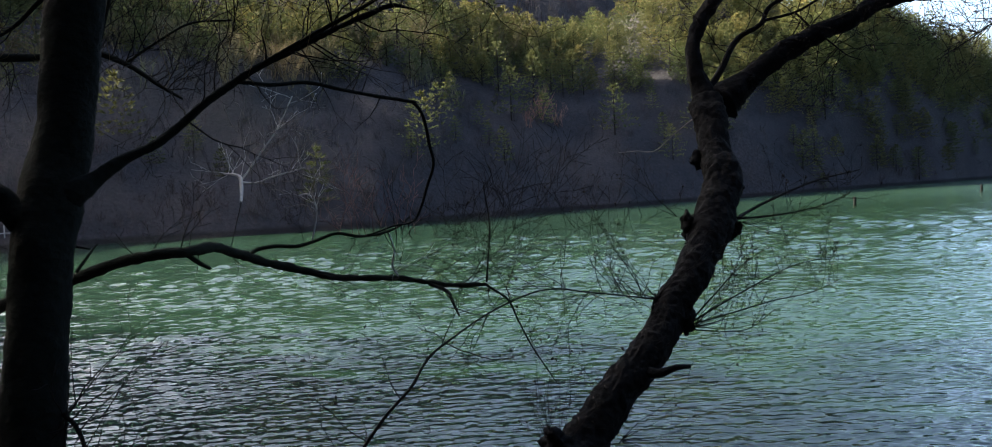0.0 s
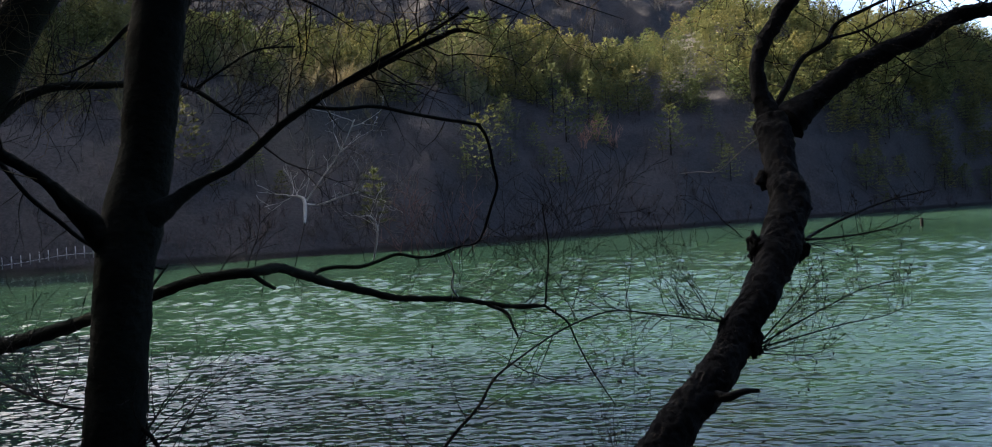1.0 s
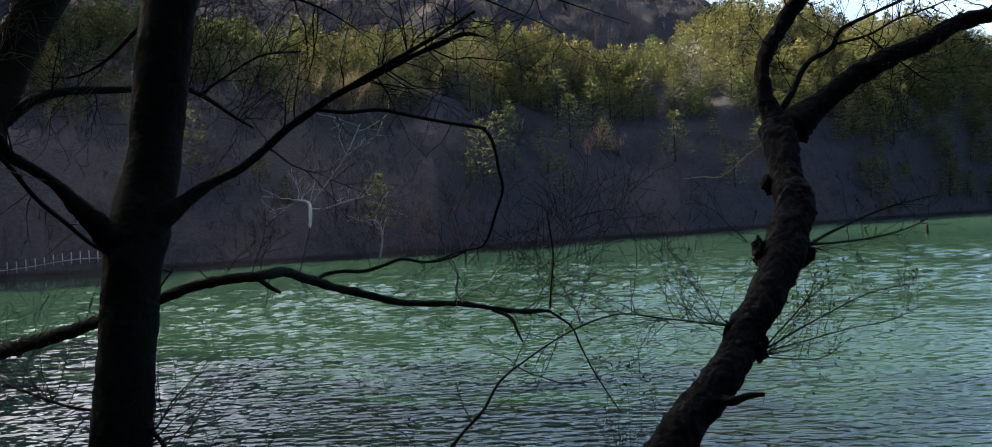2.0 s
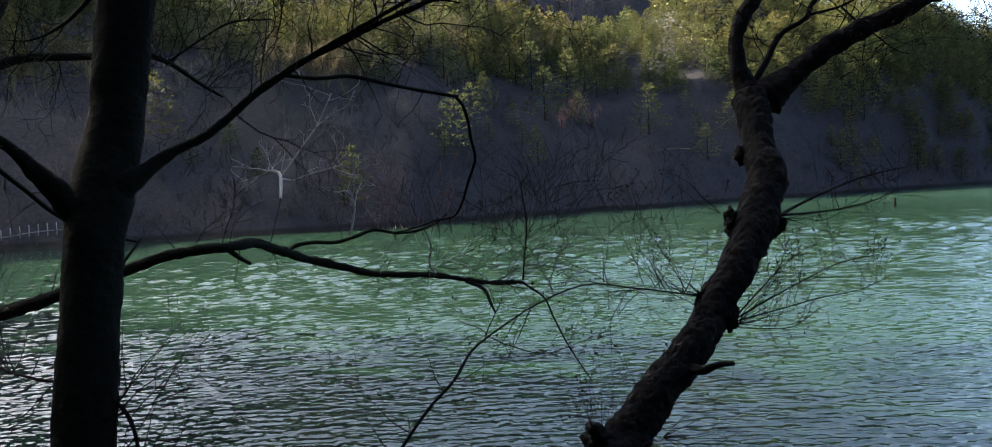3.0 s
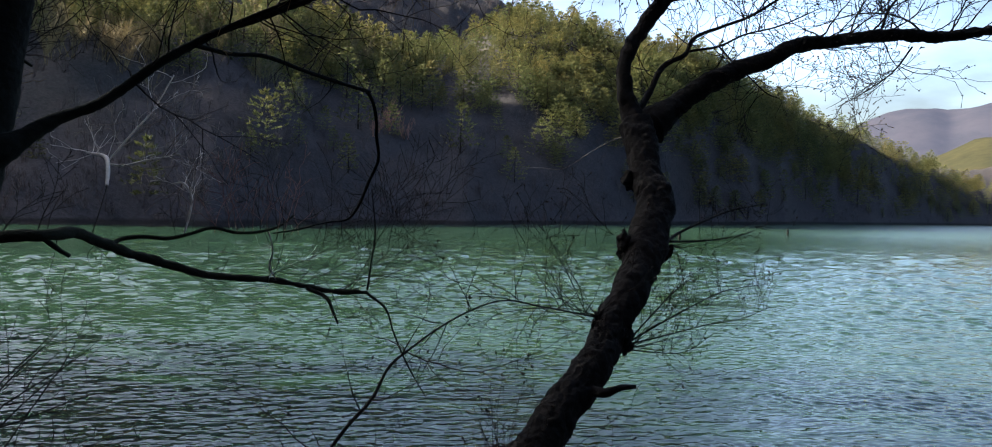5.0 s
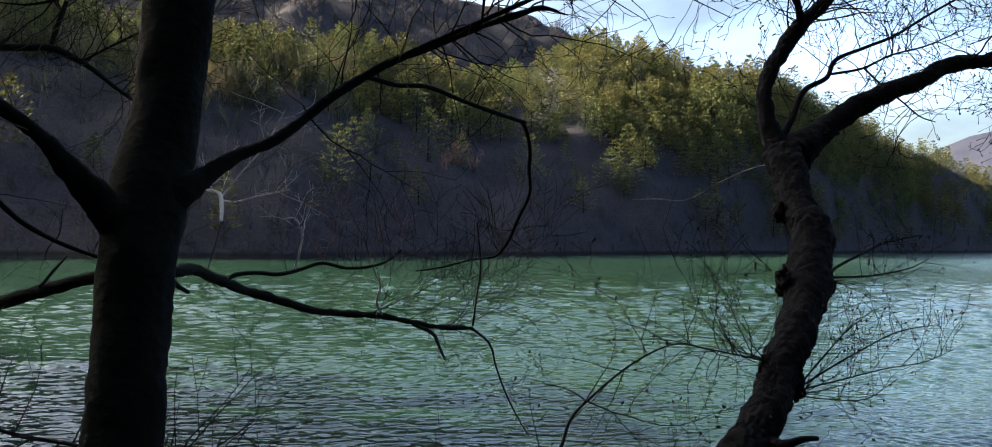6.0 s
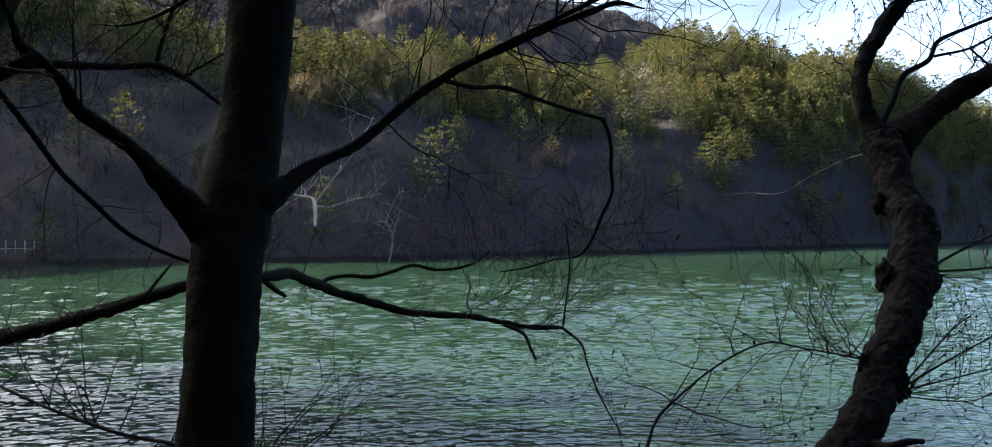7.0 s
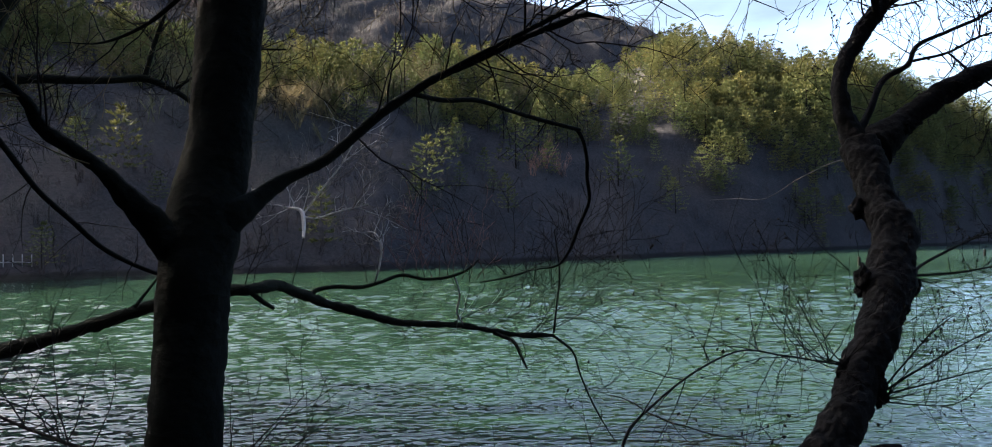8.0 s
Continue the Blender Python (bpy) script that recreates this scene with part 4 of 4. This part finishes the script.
# ---- the wood on the far slope ----
def conifer(r, h, whorls, arms, tufts, blades):
    """Trunk and needle blades of one pine as arrays: verts, tris, with the foot at the origin."""
    tv, tf = [], []
    for k in range(5):
        a = 2 * math.pi * k / 5
        tv += [(0.018 * h * math.cos(a), 0.018 * h * math.sin(a), -0.4), (0.004 * h * math.cos(a), 0.004 * h * math.sin(a), h * 0.95)]
    for k in range(5):
        a, b = 2 * k, 2 * ((k + 1) % 5)
        tf += [(a, b, b + 1), (a, b + 1, a + 1)]
    v, f = [], []
    fat = (24 / (tufts * blades)) ** 0.4
    wide = h * r.uniform(0.36, 0.50)
    skew = (r.uniform(-0.06, 0.06) * h, r.uniform(-0.06, 0.06) * h)

    def reach(u):
        return wide * max(0.0, 1 - u) ** 0.6 * min(1.0, 0.6 + u * 1.6) + 0.015 * h

    for w in range(whorls):
        u = 0.14 + 0.84 * w / (whorls - 1) + r.uniform(-0.02, 0.02)
        up = 0.15 + 0.75 * u
        for a in range(arms):
            ang = 6.283 * (a + r.uniform(-0.3, 0.3)) / arms + w * 1.1
            ln = reach(u) * r.uniform(0.55, 1.25)
            way = Vector((math.cos(ang), math.sin(ang), 0))
            across = Vector((-way.y, way.x, 0))
            root = Vector((skew[0] * u, skew[1] * u, h * u))
            for k in range(tufts):
                s = ln * (1.0 - 0.7 * k / tufts) * r.uniform(0.9, 1.08)
                c = root + way * s + across * r.gauss(0, 0.16) * s + Vector((0, 0, up * s * 0.35 + r.gauss(0, 0.02) * h))
                for b in range(blades):
                    d = (way * 0.9 + across * r.gauss(0, 0.8) + Vector((0, 0, 0.35 + 0.4 * u + r.gauss(0, 0.35)))).normalized()
                    o = d.orthogonal().normalized()
                    o = (o * math.cos(b * 2.1) + d.cross(o) * math.sin(b * 2.1)) * 0.0105 * fat * h * r.uniform(0.7, 1.4)
                    n = len(v)
                    v += [c + o, c - o, c + d * 0.053 * fat * h * r.uniform(0.6, 1.4)]
                    f.append((n, n + 1, n + 2))
    return (tv, tf), (v, f)


def bare_bush(r, h, stems, forks):
    """Thin upright stems with side twigs, as slim triangles."""
    v, f = [], []

    def blade(p, d, ln, w):
        o = d.orthogonal().normalized()
        o = (o * math.cos(r.uniform(0, 6)) + d.cross(o) * math.sin(r.uniform(0, 6))) * w
        n = len(v)
        v.extend([p + o, p - o, p + d * ln])
        f.append((n, n + 1, n + 2))

    for k in range(stems):
        p = Vector((r.gauss(0, 0.10) * h, r.gauss(0, 0.10) * h, -0.1))
        d = Vector((r.gauss(0, 0.33), r.gauss(0, 0.33), 1)).normalized()
        ln = h * r.uniform(0.6, 1.1)
        blade(p, d, ln, 0.010 * h + 0.012)
        for j in range(forks):
            u = r.uniform(0.3, 0.9)
            e = (d + Vector((r.gauss(0, 0.6), r.gauss(0, 0.6), r.gauss(0.2, 0.4)))).normalized()
            blade(p + d * ln * u, e, ln * r.uniform(0.2, 0.5), 0.006 * h + 0.008)
    return v, f


def scatter(shapes, spots):
    """Joins turned and scaled copies of the shapes at spots of (x, y, z, turn, scale)."""
    vs, fs, k = [], [], 0
    arrays = [(np.array([tuple(q) for q in v], np.float32), np.array(f, np.int32)) for v, f in shapes]
    for n, (x, y, z, a, s) in enumerate(spots):
        v, f = arrays[n % len(arrays)]
        c, q = math.cos(a), math.sin(a)
        vs.append(np.stack([(v[:, 0] * c - v[:, 1] * q) * s + x, (v[:, 0] * q + v[:, 1] * c) * s + y, v[:, 2] * s + z], -1))
        fs.append(f + k)
        k += len(v)
    return np.concatenate(vs), np.concatenate(fs)


def polar(az, rr):
    return rr * math.sin(radians(az)), rr * math.cos(radians(az))


def crest_of(az):
    s, k = float(np.interp(az, AZ, SHORE)), math.tan(radians(float(np.interp(az, AZ, CREST_EL))))
    return s, s * 0.56 / (0.56 - k)


wood = random.Random(21)
CREST_PINES = [conifer(random.Random(230 + k), 7.0, 7, 6, 3, 3) for k in range(6)]
NEAR_PINES = [conifer(random.Random(100 + k), 8.0, 9, 6, 5, 5) for k in range(6)]
FAR_PINES = [conifer(random.Random(200 + k), 7.6, 8, 7, 3, 4) for k in range(6)]


def pine_cover(az, u, x, y):
    """Share of the slope that pines cover: thick on the spur and the upper slope, few on the lower bare slope."""
    low = float(np.interp(az, [-40, -30, -6, 0, 4, 8, 13, 20, 30], [0.64, 0.62, 0.52, 0.46, 0.40, 0.27, 0.16, 0.05, 0.0]))
    low += 0.13 * float(waves(np.array(x), np.array(y), 17, 64))
    return 0.04 + 0.96 * float(hump((u - low + 0.04) / 0.14))


pine_proto = []
for k, (tr, cr) in enumerate(NEAR_PINES):
    p = thing("pine_tree", (0, 0, -200 - 20 * k), "yellow-green pine on the far slope, open whorled crown", "tree", "pines on the far slope")
    o = BASE[p.name]
    part("trunk", ([(a, b, c + o.z) for a, b, c in tr[0]], tr[1]), M_TWIG, p)
    part("crown", ([(a[0], a[1], a[2] + o.z) for a in cr[0]], cr[1]), M_PINE, p)
    pine_proto.append(p)



def slope_spots(count, az0, az1, u0, u1, power=1.0):
    """Random places on the far slope: azimuth, share of the way to the crest, x, y, z."""
    r = np.random.RandomState(count)
    az, u = r.uniform(az0, az1, count), u0 + (u1 - u0) * r.uniform(0, 1, count) ** power
    s = np.interp(az, AZ, SHORE)
    k = np.tan(np.radians(np.interp(az, AZ, CREST_EL)))
    rr = s + u * (s * 0.56 / (0.56 - k) - s)
    x, y = rr * np.sin(np.radians(az)), rr * np.cos(np.radians(az))
    return np.stack([az, u, x, y, land(x, y), rr], -1).tolist()


def foot_at(az, el):
    """Where the line of sight at that height meets the slope."""
    rr = np.arange(100, 420, 0.5)
    x, y = rr * math.sin(radians(az)), rr * math.cos(radians(az))
    z = land(x, y)
    k = int(np.argmax(np.degrees(np.arctan2(z - 4.26, rr)) >= el))
    return float(x[k]), float(y[k]), float(z[k])


spots_crest, spots_far, spots_near = [], [], []
for az, u, x, y, z, rr in slope_spots(16000, -44, 41, 0.01, 1.3):
    thick = 0.95 + 0.6 * float(waves(np.array(x), np.array(y), 28, 61))
    if z < 0.3 or wood.random() > pine_cover(az, u, x, y) * min(1.0, rr / (220 if az > 8 else 300)) * thick:
        continue
    size = wood.choice((0.5, 0.6, 0.7, 0.8, 0.95, 1.1)) * wood.uniform(0.85, 1.15)
    if u < 0.85 and (az < 9 or u < 0.45) and len(spots_near) < 285:
        spots_near.append((x, y, z - 0.15, wood.uniform(0, 6.28), size))
    elif rr > 262 and len(spots_crest) < 950:
        spots_crest.append((x, y, z - 0.2, wood.uniform(0, 6.28), size))
    elif rr <= 262 and len(spots_far) < 1350:
        spots_far.append((x, y, z - 0.2, wood.uniform(0, 6.28), size))
# thicker wood low on the spur
for az, u, x, y, z, rr in slope_spots(900, 7, 30, 0.16, 0.6):
    if z > 0.3 and wood.random() < float(hump((az - 7 - 5 * float(waves(np.array(x), np.array(y), 15, 66))) / 12)):
        spots_crest.append((x, y, z - 0.2, wood.uniform(0, 6.28), wood.uniform(0.6, 1.2)))
# tall pines along the crest
for az, u, x, y, z, rr in slope_spots(90, -46, -24, 0.80, 1.15):
    spots_crest.append((x, y, z - 0.2, wood.uniform(0, 6.28), wood.uniform(1.0, 1.5)))
# single pines that stand out on the bare slope
for az, el, size in ((4.4, 3.2, 1.2), (8.2, 1.2, 0.85), (-2.6, 4.6, 1.2), (-1.0, 5.6, 1.3), (-4.2, 2.9, 0.5), (-6.5, 3.2, 0.55), (-3.4, 6.6, 1.2), (0.2, 6.2, 1.0), (1.0, 5.9, 0.9), (1.7, 6.2, 1.1), (2.4, 6.0, 0.9)):
    x, y, z = foot_at(az, el)
    spots_near.append((x, y, z - 0.15, az, size))
used = [False] * len(pine_proto)
for n, (x, y, z, a, s) in enumerate(spots_near):
    k = n % len(pine_proto)
    m = pose(x, y, z, 0, 0, math.degrees(a))
    if not used[k]:
        used[k] = True
        pine_proto[k].matrix_basis = m @ Matrix.Scale(s, 4)
    else:
        q = copy_thing(pine_proto[k], m)
        q.scale = (s, s, s)
v, f = scatter([cr for tr, cr in FAR_PINES], spots_far)
fast_mesh("pine_wood", v, f, M_PINE_WOOD, "dense yellow-green pine wood covering the spur", "wood", "stuff", False)
v, f = scatter([cr for tr, cr in CREST_PINES], spots_crest)
fast_mesh("crest_wood", v, f, M_PINE_WOOD, "dense pine wood along the crest of the hill", "wood", "stuff", False)

# leafless scrub over the bare slope
BUSHES = [bare_bush(random.Random(300 + k), 2.6, 8, 5) for k in range(8)]
spots, red = [], []
for az, u, x, y, z, rr in slope_spots(3600, -44, 36, 0.0, 1.2, 1.2) + slope_spots(2800, -40, 14, 1.1, 2.6):
    if z > 0.15:
        spots.append((x, y, z - 0.1, wood.uniform(0, 6.28), wood.uniform(0.3, 1.2) * (2.0 if u > 1.2 else 1)))
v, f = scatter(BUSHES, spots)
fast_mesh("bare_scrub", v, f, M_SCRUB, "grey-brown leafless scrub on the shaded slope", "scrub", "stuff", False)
for az, el, size in ((-0.6, 4.5, 1.8), (0.6, 3.9, 1.5), (-1.4, 4.0, 1.2)):
    b = thing("russet_bush", foot_at(az, el), "leafless russet bush on the bare slope", "bush", "russet bushes")
    w, g = bare_bush(random.Random(int(az * 10) + 50), 3.0 * size, 16, 8)
    part("stem_spray", ([q + Vector(b.location) for q in w], g), M_RUSSET, b, kind="stuff")

# bare larches high on the slope, their ochre pale enough to look sunlit
LARCHES = [bare_bush(random.Random(400 + k), 5.5, 5, 26) for k in range(6)]
spots = []
for az, u, x, y, z, rr in slope_spots(420, -44, 0, 0.42, 1.0):
    if z > 0.3 and float(waves(np.array(x), np.array(y), 40, 71)) > -0.15:
        spots.append((x, y, z - 0.1, wood.uniform(0, 6.28), wood.uniform(0.7, 1.3)))
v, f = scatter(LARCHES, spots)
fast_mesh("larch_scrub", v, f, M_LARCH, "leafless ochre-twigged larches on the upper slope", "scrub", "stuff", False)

# ---- the marker posts that stand in the lake ----
for x, y in ((36.9, 104.5), (66.5, 134.0)):
    marker = thing("marker_post", (x, y, -0.4), "small dark marker post standing in the lake", "post", "marker posts in the lake")
    part("post", tube([(x, y, -0.6, 0.2), (x, y, 0.75, 0.19), (x, y, 0.9, 0.17)], 10), M_BARK_R, marker)
    part("cap", lump((x, y, 0.92), 0.2, 3.1, (1, 1, 0.6), 0.1), M_BARK_R, marker)

# ---- the fence along the far shore ----
fence = thing("fence", (*polar(-38, 109.5), 0.2), "pale grey post-and-rail fence along the far shore", "fence")
posts = []
for k in range(26):
    az = -45.5 + 0.5 * k * 0.98
    rr = float(np.interp(az, AZ, SHORE)) + 1.5
    x, y = polar(az, rr)
    z = max(float(land(x, y)), 0.1)
    posts.append((x, y, z))
    part("post", tube([(x, y, z - 0.4, 0.06), (x, y, z + 0.6, 0.06), (x, y, z + 1.35, 0.05)], 6), M_FENCE, fence)
for a, b in zip(posts, posts[1:]):
    part("rail", tube([(a[0], a[1] - 0.08, a[2] + 0.45, 0.045), (b[0], b[1] - 0.08, b[2] + 0.45, 0.045)], 5), M_FENCE, fence)

# ---- wood out of view behind the path and on the bluff, added to shade the bank ----
r = np.random.RandomState(77)
places = list(zip(r.uniform(-60, 60, 520), -3.4 - 60 * r.uniform(0, 1, 520) ** 1.6)) + list(zip(r.uniform(-100, -62, 170), r.uniform(-10, 60, 170)))
spots = []
for x, y in places:
    z = float(land(x, y))
    if z > 1:
        spots.append((x, y, z - 0.2, r.uniform(0, 6.28), r.uniform(1.3, 2.2)))
SHADE_PINES = [conifer(random.Random(260 + k), 8.0, 7, 5, 3, 2) for k in range(4)]
v, f = scatter([cr for tr, cr in SHADE_PINES], spots)
fast_mesh("bank_wood", v, f, M_PINE_WOOD, "pine wood on the unseen slope behind the path, added for shade", "wood", "stuff", False)
